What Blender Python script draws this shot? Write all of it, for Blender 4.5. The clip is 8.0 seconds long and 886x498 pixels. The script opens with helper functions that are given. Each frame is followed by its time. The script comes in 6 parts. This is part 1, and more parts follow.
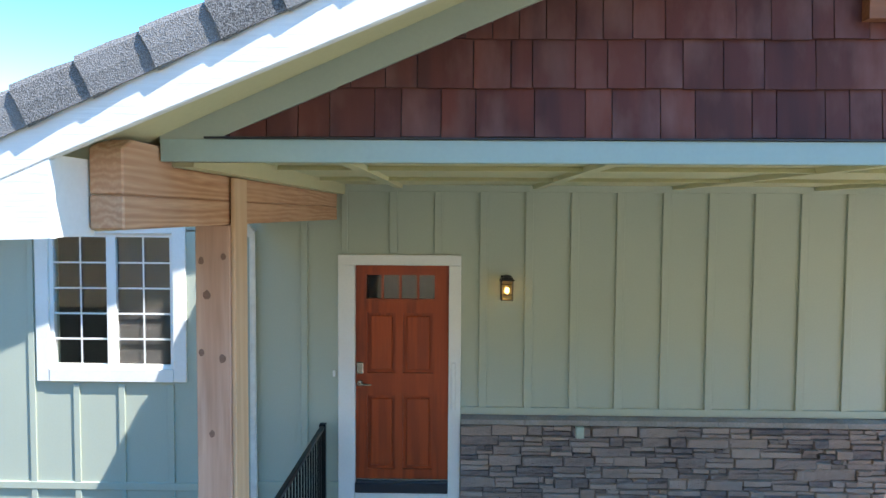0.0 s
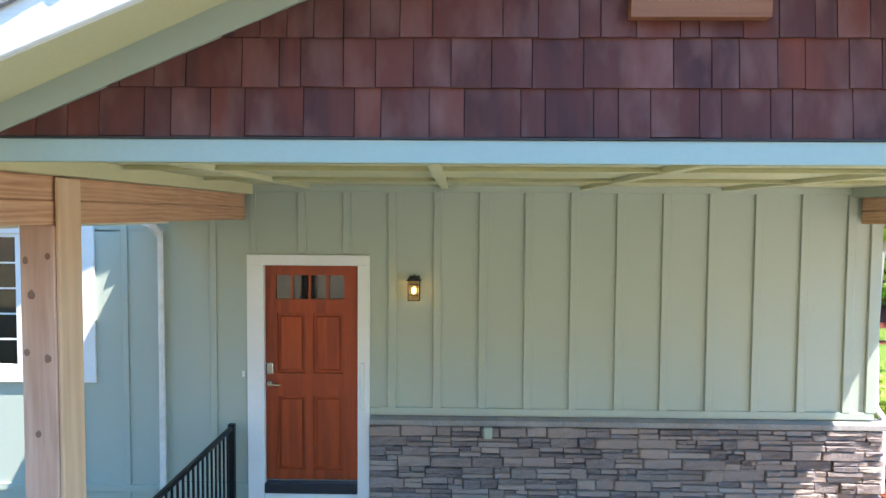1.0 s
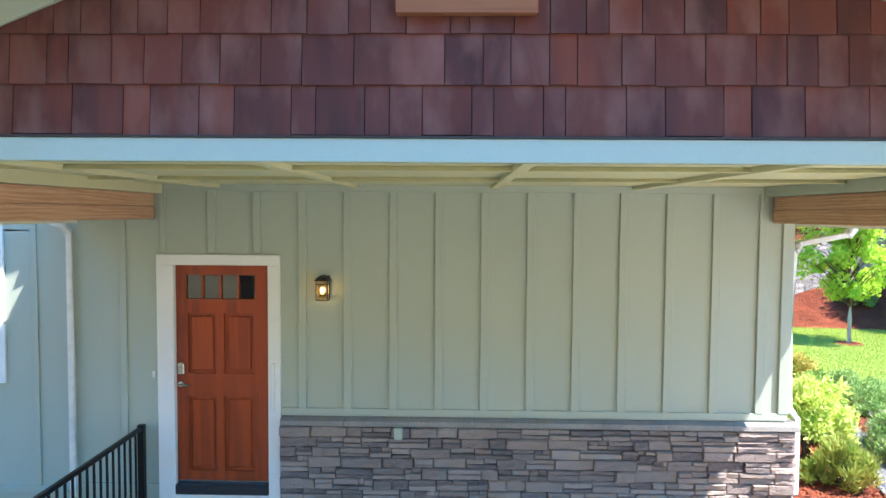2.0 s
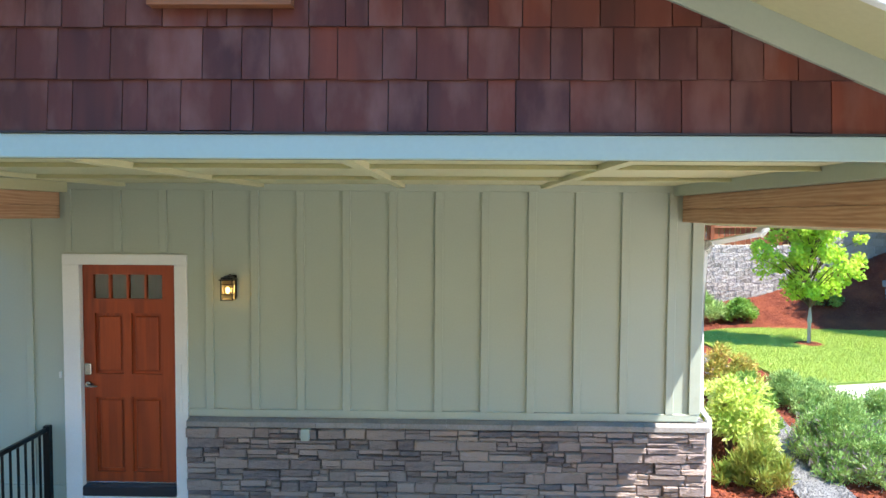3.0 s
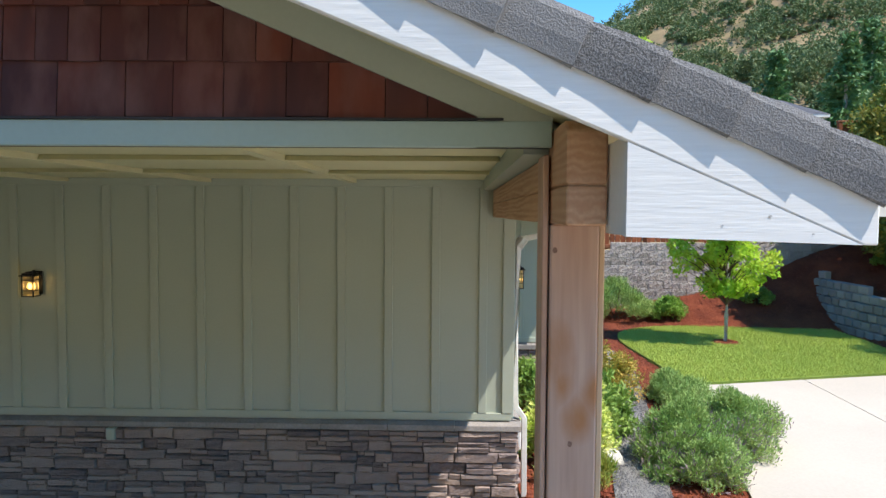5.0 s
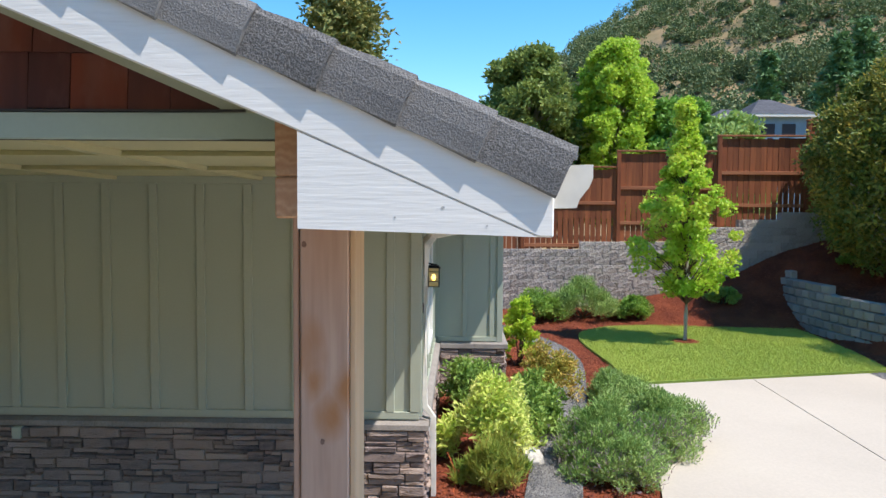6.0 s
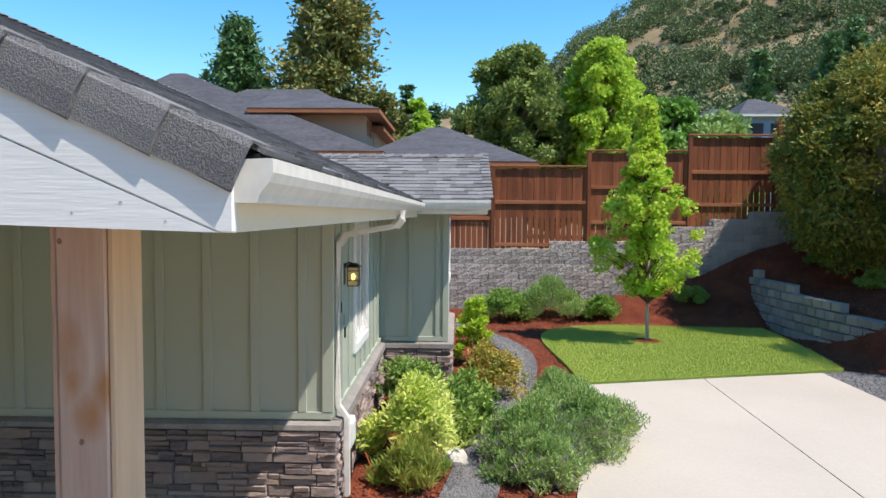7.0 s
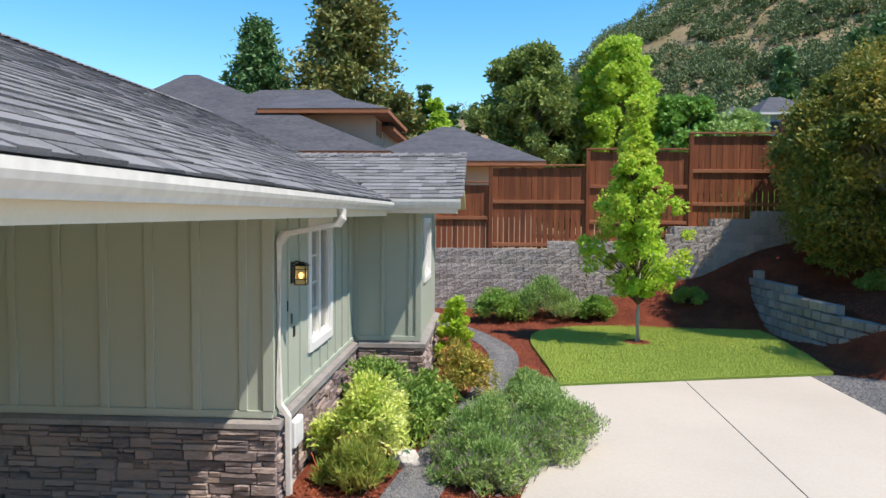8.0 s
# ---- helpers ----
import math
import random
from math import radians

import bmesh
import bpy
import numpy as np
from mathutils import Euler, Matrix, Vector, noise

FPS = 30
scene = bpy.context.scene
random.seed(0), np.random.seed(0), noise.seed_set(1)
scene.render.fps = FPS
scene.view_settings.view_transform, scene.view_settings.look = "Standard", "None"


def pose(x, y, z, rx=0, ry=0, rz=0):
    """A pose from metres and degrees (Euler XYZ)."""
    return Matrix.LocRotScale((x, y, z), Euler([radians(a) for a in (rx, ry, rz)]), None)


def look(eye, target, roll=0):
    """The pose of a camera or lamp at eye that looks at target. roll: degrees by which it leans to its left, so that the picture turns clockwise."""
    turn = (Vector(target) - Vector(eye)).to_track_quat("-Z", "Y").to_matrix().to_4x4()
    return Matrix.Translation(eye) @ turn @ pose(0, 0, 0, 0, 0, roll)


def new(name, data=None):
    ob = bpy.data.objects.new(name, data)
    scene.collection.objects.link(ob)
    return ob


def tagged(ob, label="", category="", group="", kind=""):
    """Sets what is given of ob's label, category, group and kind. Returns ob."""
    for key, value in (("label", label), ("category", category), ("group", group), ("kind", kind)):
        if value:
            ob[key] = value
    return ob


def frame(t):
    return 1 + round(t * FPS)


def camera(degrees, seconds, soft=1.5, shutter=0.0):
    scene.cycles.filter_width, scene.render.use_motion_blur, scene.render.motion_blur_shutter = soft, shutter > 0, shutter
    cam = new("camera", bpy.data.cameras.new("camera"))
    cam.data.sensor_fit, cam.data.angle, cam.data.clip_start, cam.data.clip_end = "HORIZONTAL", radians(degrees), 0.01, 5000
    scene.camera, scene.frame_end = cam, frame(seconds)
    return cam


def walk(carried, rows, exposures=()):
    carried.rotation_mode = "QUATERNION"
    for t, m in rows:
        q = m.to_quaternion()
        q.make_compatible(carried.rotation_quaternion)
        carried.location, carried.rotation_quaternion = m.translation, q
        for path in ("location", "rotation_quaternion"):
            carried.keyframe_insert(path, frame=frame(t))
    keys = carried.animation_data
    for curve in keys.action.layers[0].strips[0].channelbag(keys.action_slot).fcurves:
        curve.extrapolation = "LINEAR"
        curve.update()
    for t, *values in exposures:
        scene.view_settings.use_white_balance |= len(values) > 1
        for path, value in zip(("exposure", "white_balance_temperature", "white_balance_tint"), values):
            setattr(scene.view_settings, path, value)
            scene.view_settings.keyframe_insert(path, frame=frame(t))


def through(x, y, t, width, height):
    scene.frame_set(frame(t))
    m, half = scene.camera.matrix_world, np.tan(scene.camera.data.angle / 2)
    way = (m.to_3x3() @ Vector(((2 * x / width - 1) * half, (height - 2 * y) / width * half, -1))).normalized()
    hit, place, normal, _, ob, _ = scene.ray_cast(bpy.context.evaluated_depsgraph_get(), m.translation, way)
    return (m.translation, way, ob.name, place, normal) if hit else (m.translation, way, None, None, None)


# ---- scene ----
cam = camera(65.2, 8.0)
METRES, EYE, TILT, LEAN, TURN = 6.7, 2.53, 0.0, -0.4, 1.1
ROWS = [
    (0.0, 0.0, 0.0, 0.0, -0.0, -2.92, 0.02),
    (0.5, 0.0649, -0.0013, -0.0002, -0.01, -2.91, 0.02),
    (1.0, 0.1291, 0.0017, -0.0007, 0.02, -2.88, 0.02),
    (1.5, 0.1922, 0.0045, -0.0009, 0.05, -2.89, 0.01),
    (3.0, 0.3838, 0.0165, -0.0032, 0.12, -2.86, 0.03),
    (3.5, 0.4491, 0.0212, -0.0044, 0.13, -2.9, 0.02),
    (4.0, 0.515, 0.0263, -0.0053, 0.14, -2.93, 0.03),
    (4.5, 0.5798, 0.0314, -0.0065, 0.13, -2.96, 0.02),
    (5.0, 0.643, 0.0345, -0.0086, 0.13, -2.97, 0.01),
    (6.5, 0.8275, 0.0439, -0.013, 0.19, -2.97, 0.01),
    (7.0, 0.8849, 0.0471, -0.0139, 0.17, -2.96, 0.05),
    (7.5, 0.9423, 0.052, -0.0147, 0.57, -2.97, 0.04),
    (8.0, 0.9977, 0.0584, -0.0161, 2.31, -2.95, 0.04),
]
walk(cam, [(t, pose(0, 0, EYE, TILT, LEAN, TURN) @ pose(METRES * x, METRES * y, METRES * z, 90 + pitch, roll, yaw)) for t, x, y, z, yaw, pitch, roll in ROWS],
     exposures=[(0.0, 2.00, 6200, 11), (0.5, 2.22, 6250, 11), (1.5, 2.50, 6150, 12), (3.0, 2.20, 6350, 12), (3.5, 1.98, 6450, 12), (4.0, 1.58, 6550, 12), (4.5, 1.26, 6600, 12), (5.0, 1.07, 6650, 12.5), (6.3, 0.86, 6800, 13.5), (8.0, 0.78, 6900, 14.5)])

# ---- world and sun ----
SX, SY = 0.54, 0.26                      # sun's run to -x and +y for each metre of fall
SUN_EL = math.atan(1 / math.hypot(SX, SY))
SUN_AZ = math.atan2(SX, -SY)             # towards the sun, clockwise from +y
world = bpy.data.worlds.new("sky")
scene.world = world
world.use_nodes = True
wn, wl = world.node_tree.nodes, world.node_tree.links
sky = wn.new("ShaderNodeTexSky")
sky.sky_type = "NISHITA"
sky.sun_disc = False
sky.sun_elevation = SUN_EL
sky.sun_rotation = SUN_AZ
sky.air_density, sky.dust_density, sky.ozone_density = 1.0, 0.0, 2.2
wn["Background"].inputs["Strength"].default_value = 0.138
vivid = wn.new("ShaderNodeHueSaturation")
vivid.inputs["Saturation"].default_value = 1.38
vivid.inputs["Hue"].default_value = 0.491
wl.new(sky.outputs["Color"], vivid.inputs["Color"])
wl.new(vivid.outputs["Color"], wn["Background"].inputs["Color"])
sun = new("sun", bpy.data.lights.new("sun", "SUN"))
sun.data.energy, sun.data.angle, sun.data.color = 3.55, radians(0.55), (1.0, 0.94, 0.84)
sun.matrix_world = look((SX * 20, -SY * 20, 20), (0, 0, 0))


# ---- materials ----
def nodes_of(name):
    m = bpy.data.materials.new(name)
    m.use_nodes = True
    return m, m.node_tree.nodes, m.node_tree.links, m.node_tree.nodes["Principled BSDF"]


def mixed(nt, ln, fac, a, b, mode="MIX"):
    n = nt.new("ShaderNodeMix")
    n.data_type, n.blend_type = "RGBA", mode
    for sock, v in ((n.inputs[0], fac), (n.inputs[6], a), (n.inputs[7], b)):
        if hasattr(v, "is_linked"):
            ln.new(v, sock)
        else:
            sock.default_value = v if isinstance(v, (int, float)) else (*v, 1)
    return n.outputs[2]


def noise_of(nt, ln, coord, scale, detail=4, stretch=None):
    t = nt.new("ShaderNodeTexNoise")
    t.inputs["Scale"].default_value = scale
    t.inputs["Detail"].default_value = detail
    if stretch:
        mp = nt.new("ShaderNodeMapping")
        mp.inputs["Scale"].default_value = stretch
        ln.new(coord, mp.inputs["Vector"])
        coord = mp.outputs["Vector"]
    ln.new(coord, t.inputs["Vector"])
    return t.outputs["Fac"]


def ramp(nt, ln, fac, lo, hi):
    r = nt.new("ShaderNodeMapRange")
    r.inputs["From Min"].default_value, r.inputs["From Max"].default_value = lo, hi
    ln.new(fac, r.inputs["Value"])
    return r.outputs["Result"]


def bumped(nt, ln, bsdf, height, strength, dist):
    b = nt.new("ShaderNodeBump")
    b.inputs["Strength"].default_value, b.inputs["Distance"].default_value = strength, dist
    ln.new(height, b.inputs["Height"])
    ln.new(b.outputs["Normal"], bsdf.inputs["Normal"])


def surface(name, a, b, rough=0.7, big=1.2, small=40, stretch=None, bump=0.2, dist=0.003, each=None, island=None, spec=0.4, metal=0.0, grain=0.78, crisp=0.25):
    """Two-scale mottled surface. each: a second colour mixed in piece by piece; island: the same for joined pieces."""
    m, nt, ln, p = nodes_of(name)
    tc = nt.new("ShaderNodeTexCoord").outputs["Object"]
    n1, n2 = noise_of(nt, ln, tc, big, 4, stretch), noise_of(nt, ln, tc, small, 5, stretch)
    col = mixed(nt, ln, ramp(nt, ln, n1, 0.3, 0.7), a, b)
    col = mixed(nt, ln, ramp(nt, ln, n2, 0.5 - crisp, 0.5 + crisp), mixed(nt, ln, 1.0, col, (grain, grain, grain), "MULTIPLY"), col)
    if each:
        col = mixed(nt, ln, nt.new("ShaderNodeObjectInfo").outputs["Random"], col, each)
    if island:
        col = mixed(nt, ln, nt.new("ShaderNodeNewGeometry").outputs["Random Per Island"], col, island)
    ln.new(col, p.inputs["Base Color"])
    p.inputs["Roughness"].default_value, p.inputs["Metallic"].default_value = rough, metal
    p.inputs["Specular IOR Level"].default_value = spec
    bumped(nt, ln, p, n2, bump, dist)
    return m


def timber(name, light, dark, along="Z", rough=0.65, rings=9.0, each=None, bump=0.25, stain=None, dust=None, other=None):
    """Sawn wood with grain along one axis."""
    m, nt, ln, p = nodes_of(name)
    tc = nt.new("ShaderNodeTexCoord").outputs["Object"]
    if each:
        off = nt.new("ShaderNodeVectorMath")
        off.operation = "ADD"
        rnd = nt.new("ShaderNodeObjectInfo").outputs["Random"]
        sc = nt.new("ShaderNodeMath")
        sc.operation, sc.inputs[1].default_value = "MULTIPLY", 37.0
        ln.new(rnd, sc.inputs[0])
        ln.new(tc, off.inputs[0])
        ln.new(sc.outputs[0], off.inputs[1])
        tc = off.outputs[0]
    k = {"X": (0.06, 1, 1), "Y": (1, 0.06, 1), "Z": (1, 1, 0.06)}[along]
    grain = noise_of(nt, ln, tc, rings * 9, 6, k)
    mp = nt.new("ShaderNodeMapping")
    mp.inputs["Scale"].default_value = k
    ln.new(tc, mp.inputs["Vector"])
    w = nt.new("ShaderNodeTexWave")
    w.wave_type, w.bands_direction = "RINGS", along
    w.inputs["Scale"].default_value, w.inputs["Distortion"].default_value = rings, 9.0
    w.inputs["Detail"].default_value, w.inputs["Detail Scale"].default_value = 3.0, 1.4
    ln.new(mp.outputs["Vector"], w.inputs["Vector"])
    col = mixed(nt, ln, w.outputs["Fac"], light, dark)
    col = mixed(nt, ln, ramp(nt, ln, grain, 0.3, 0.75), col, mixed(nt, ln, 1.0, col, (0.72, 0.68, 0.66), "MULTIPLY"))
    blot = noise_of(nt, ln, tc, 1.7, 3)
    col = mixed(nt, ln, ramp(nt, ln, blot, 0.35, 0.8), col, mixed(nt, ln, 0.5, light, dark))
    if each:
        col = mixed(nt, ln, nt.new("ShaderNodeObjectInfo").outputs["Random"], col, mixed(nt, ln, 1.0, col, each, "MULTIPLY"))
    if other:
        hop, turn = nt.new("ShaderNodeMath"), nt.new("ShaderNodeMath")
        hop.operation, hop.inputs[1].default_value, turn.operation = "MULTIPLY", 7.31, "FRACT"
        ln.new(nt.new("ShaderNodeObjectInfo").outputs["Random"], hop.inputs[0])
        ln.new(hop.outputs[0], turn.inputs[0])
        col = mixed(nt, ln, ramp(nt, ln, turn.outputs[0], 0.35, 1.0), col, mixed(nt, ln, 1.0, col, other, "MULTIPLY"))
    if dust:
        col = mixed(nt, ln, ramp(nt, ln, noise_of(nt, ln, tc, 7.0, 5, (1, 1, 0.45)), 0.48, 0.85), col, dust)
    if stain:
        total = noise_of(nt, ln, tc, 9.0, 5, (1, 1, 0.45))
        spread = None
        for x, z, r in ((4.625, 2.00, 0.085), (4.775, 1.90, 0.06), (4.715, 1.80, 0.055), (4.66, 1.93, 0.045)):
            apart = nt.new("ShaderNodeVectorMath")
            apart.operation, apart.inputs[1].default_value = "MULTIPLY_ADD", (1 / r, 0.0, 0.6 / r)
            apart.inputs[2].default_value = (-x / r, 0.0, -0.6 * z / r)
            ln.new(tc, apart.inputs[0])
            far = nt.new("ShaderNodeVectorMath")
            far.operation = "LENGTH"
            ln.new(apart.outputs[0], far.inputs[0])
            near = ramp(nt, ln, far.outputs["Value"], 1.6, 0.2)
            if spread is None:
                spread = near
            else:
                most = nt.new("ShaderNodeMath")
                most.operation = "MAXIMUM"
                ln.new(spread, most.inputs[0]), ln.new(near, most.inputs[1])
                spread = most.outputs[0]
        both = nt.new("ShaderNodeMath")
        both.operation = "MULTIPLY"
        ln.new(spread, both.inputs[0]), ln.new(total, both.inputs[1])
        col = mixed(nt, ln, ramp(nt, ln, both.outputs[0], 0.18, 0.52), col, stain)
    ln.new(col, p.inputs["Base Color"])
    p.inputs["Roughness"].default_value = rough
    bumped(nt, ln, p, grain, bump, 0.002)
    return m


def plain(name, col, rough=0.5, metal=0.0, emit=None, power=0.0):
    m, nt, ln, p = nodes_of(name)
    tc = nt.new("ShaderNodeTexCoord").outputs["Object"]
    n = noise_of(nt, ln, tc, 25, 4)
    ln.new(mixed(nt, ln, ramp(nt, ln, n, 0.3, 0.8), col, tuple(c * 0.8 for c in col)), p.inputs["Base Color"])
    p.inputs["Roughness"].default_value, p.inputs["Metallic"].default_value = rough, metal
    if emit:
        p.inputs["Emission Color"].default_value = (*emit, 1)
        p.inputs["Emission Strength"].default_value = power
    return m


def glazing(name, tint, rough=0.02):
    m, nt, ln, p = nodes_of(name)
    p.inputs["Base Color"].default_value = (*tint, 1)
    p.inputs["Roughness"].default_value = rough
    p.inputs["Transmission Weight"].default_value = 1.0
    p.inputs["IOR"].default_value = 1.45
    return m


SAGE = surface("sage_paint", (0.418, 0.458, 0.382), (0.393, 0.435, 0.366), 0.55, 0.8, 60, None, 0.06, 0.001, None, None, 0.3, 0.0, 0.95)
# sage with the blue of skylight mixed into its colour, for the gable band
SAGE_SKYLIT = surface("sage_paint_skylit", (0.375, 0.49, 0.465), (0.355, 0.47, 0.445), 0.45, 0.8, 60, None, 0.06, 0.001, None, None, 0.4, 0.0, 0.95)
SOFFIT = surface("soffit_paint", (0.60, 0.575, 0.355), (0.57, 0.545, 0.34), 0.6, 0.9, 50, None, 0.08, 0.001, None, None, 0.3, 0.0, 0.94)
WHITE = surface("white_paint", (0.80, 0.80, 0.78), (0.75, 0.75, 0.73), 0.5, 2.0, 50, None, 0.06, 0.001, None, None, 0.4, 0.0, 0.94)
BARGE = surface("barge_paint", (0.80, 0.81, 0.81), (0.75, 0.765, 0.77), 0.6, 3.0, 45, (0.15, 1, 2.2), 0.4, 0.003, None, None, 0.4, 0.0, 0.92)
BARGE_DARK = surface("weathered_paint", (0.50, 0.51, 0.52), (0.40, 0.41, 0.42), 0.7, 9, 60)
CREAM = surface("cream_paint", (0.78, 0.72, 0.56), (0.74, 0.68, 0.53), 0.5, 2.0, 50, None, 0.06, 0.001, None, None, 0.4, 0.0, 0.94)
GUTTER = surface("gutter_enamel", (0.80, 0.79, 0.74), (0.76, 0.75, 0.70), 0.35, 1.0, 12, None, 0.03, 0.001)
BEAM = timber("fir_beam", (0.66, 0.42, 0.265), (0.47, 0.235, 0.125), "Y", 0.65, 11.0)
POST = timber("fir_post", (0.60, 0.41, 0.32), (0.50, 0.31, 0.225), "Z", 0.75, 5.0, None, 0.3)
POST_STAINED = timber("weathered_fir_post", (0.60, 0.43, 0.35), (0.52, 0.34, 0.26), "Z", 0.75, 5.0, None, 0.3, (0.42, 0.19, 0.08))
FIRBOARD = timber("fir_board", (0.70, 0.50, 0.33), (0.64, 0.43, 0.27), "Z", 0.7, 2.0, None, 0.25)
KNOT = timber("knot", (0.28, 0.17, 0.13), (0.20, 0.11, 0.08), "Y", 0.7, 30.0)
DOOR = timber("stained_door", (0.40, 0.062, 0.009), (0.225, 0.030, 0.006), "Z", 0.45, 6.0, None, 0.08)
VENT = timber("vent_cedar", (0.34, 0.135, 0.06), (0.22, 0.08, 0.036), "X", 0.6, 12.0)
SHAKE = timber("cedar_shake", (0.155, 0.042, 0.030), (0.080, 0.025, 0.024), "Z", 0.75, 3.0, (0.60, 0.62, 0.88), 0.7, None, (0.215, 0.105, 0.095), (1.30, 1.08, 0.80))
FENCE = timber("fence_cedar", (0.39, 0.125, 0.045), (0.24, 0.066, 0.025), "Z", 0.8, 4.0, (0.58, 0.55, 0.52), 0.4)
RAIL = timber("fence_rail_cedar", (0.42, 0.17, 0.08), (0.32, 0.11, 0.05), "X", 0.8, 6.0)
STONE = surface("ledge_stone", (0.345, 0.275, 0.27), (0.145, 0.128, 0.14), 0.9, 9.0, 38, (1, 1, 2.8), 1.0, 0.02, (0.42, 0.33, 0.29), None, 0.2, 0.0, 0.45)
MORTAR = surface("stone_backing", (0.08, 0.07, 0.07), (0.05, 0.045, 0.045), 0.95, 6, 60)
CAPSTONE = surface("cast_cap", (0.36, 0.335, 0.32), (0.27, 0.25, 0.24), 0.9, 4, 60, None, 0.6, 0.008, None, None, 0.2, 0.0, 0.7)
SHINGLE = surface("asphalt_shingle", (0.225, 0.225, 0.23), (0.18, 0.18, 0.185), 0.95, 2.5, 190, None, 1.0, 0.004, (0.245, 0.245, 0.25), None, 0.15, 0.0, 0.30, 0.09)
SHINGLE_JOINED = surface("asphalt_shingle_field", (0.18, 0.18, 0.188), (0.145, 0.145, 0.152), 0.95, 2.5, 190, None, 0.9, 0.004, None, (0.205, 0.205, 0.212), 0.15, 0.0, 0.4)
UNDERLAY = plain("roof_felt", (0.02, 0.02, 0.022), 0.9)
IRON = plain("black_iron", (0.012, 0.013, 0.016), 0.4, 0.6)
CHROME = plain("satin_nickel", (0.55, 0.53, 0.50), 0.25, 1.0)
DARKBOARD = plain("dark_sill", (0.02, 0.02, 0.028), 0.5)
LAMPGLOW = plain("lamp_glass", (0.8, 0.6, 0.3), 0.4, 0.0, (1.0, 0.62, 0.18), 3.2)
LAMPGLASS = glazing("amber_glass", (1.0, 0.78, 0.42), 0.45)
PANE = glazing("window_glass", (0.92, 0.96, 0.95))
ROOM = plain("unlit_room_black", (0.018, 0.018, 0.022), 0.9)
CURTAIN = surface("insect_screen", (0.10, 0.085, 0.08), (0.08, 0.07, 0.065), 0.9, 3, 200)
LAWN = surface("lawn_soil", (0.22, 0.34, 0.06), (0.28, 0.40, 0.08), 0.9, 1.2, 60, None, 0.8, 0.02, None, None, 0.2, 0.0, 0.6)
BLADE = surface("grass_blade", (0.31, 0.44, 0.055), (0.42, 0.53, 0.085), 0.6, 0.8, 9, None, 0.1, 0.001, None, (0.52, 0.55, 0.15))
BARK = surface("red_bark_mulch", (0.33, 0.092, 0.046), (0.18, 0.048, 0.028), 0.95, 2.0, 60, None, 1.0, 0.03, None, None, 0.1, 0.0, 0.5)
CHIP = surface("bark_chip", (0.38, 0.11, 0.06), (0.24, 0.07, 0.04), 0.95, 3.0, 60, None, 0.6, 0.01, None, (0.16, 0.05, 0.035), 0.1)
GRAVEL = surface("grey_gravel", (0.34, 0.33, 0.32), (0.25, 0.245, 0.24), 0.95, 3.0, 60, None, 1.0, 0.03, None, None, 0.2, 0.0, 0.5)
PEBBLE = surface("gravel_stone", (0.30, 0.29, 0.28), (0.16, 0.16, 0.17), 0.9, 6.0, 60, None, 0.5, 0.005, None, (0.12, 0.12, 0.13))
CONCRETE = surface("driveway_concrete", (0.53, 0.475, 0.405), (0.47, 0.42, 0.36), 0.9, 0.5, 35, None, 0.25, 0.004, None, None, 0.25, 0.0, 0.9)
DARK_GROUND = surface("dark_bounce_cut", (0.05, 0.05, 0.03), (0.03, 0.032, 0.02), 0.95, 0.8, 20)
# the slab is out of view; its tan tint warms the bounced light
SLAB = surface("porch_slab_warm_bounce", (0.43, 0.415, 0.28), (0.38, 0.365, 0.245), 0.85, 0.7, 35)
BLOCK = surface("split_face_block", (0.47, 0.42, 0.39), (0.36, 0.325, 0.30), 0.95, 3.0, 16, None, 1.0, 0.06, (0.48, 0.43, 0.40), None, 0.2, 0.0, 0.6)
GREYBLOCK = surface("grey_wall_block", (0.31, 0.30, 0.295), (0.235, 0.23, 0.23), 0.95, 3.0, 30, None, 0.9, 0.03, (0.35, 0.335, 0.325), None, 0.2, 0.0, 0.7)
ROCK = surface("pale_rock", (0.72, 0.69, 0.63), (0.55, 0.52, 0.47), 0.9, 6.0, 30, None, 0.8, 0.02)


# ---- mesh helpers ----
def box(bm, x0, x1, y0, y1, z0, z1, bevel=0.0):
    vs = [bm.verts.new((x, y, z)) for x in (x0, x1) for y in (y0, y1) for z in (z0, z1)]
    fs = [bm.faces.new([vs[i] for i in q]) for q in ((0, 1, 3, 2), (4, 6, 7, 5), (0, 4, 5, 1), (2, 3, 7, 6), (0, 2, 6, 4), (1, 5, 7, 3))]
    if bevel:
        bmesh.ops.bevel(bm, geom=list({e for f in fs for e in f.edges}), offset=bevel, segments=1, affect="EDGES", profile=0.5)


def prism(bm, outline, axis, a, b):
    """Extrude a 2D outline along x (outline in y, z), y (x, z) or z (x, y) from a to b."""
    def at(u, v, w):
        return {"x": (w, u, v), "y": (u, w, v), "z": (u, v, w)}[axis]
    lo, hi = [bm.verts.new(at(u, v, a)) for u, v in outline], [bm.verts.new(at(u, v, b)) for u, v in outline]
    n = len(outline)
    bm.faces.new(lo), bm.faces.new(hi[::-1])
    for i in range(n):
        bm.faces.new((lo[i], hi[i], hi[(i + 1) % n], lo[(i + 1) % n]))
    bmesh.ops.recalc_face_normals(bm, faces=bm.faces)


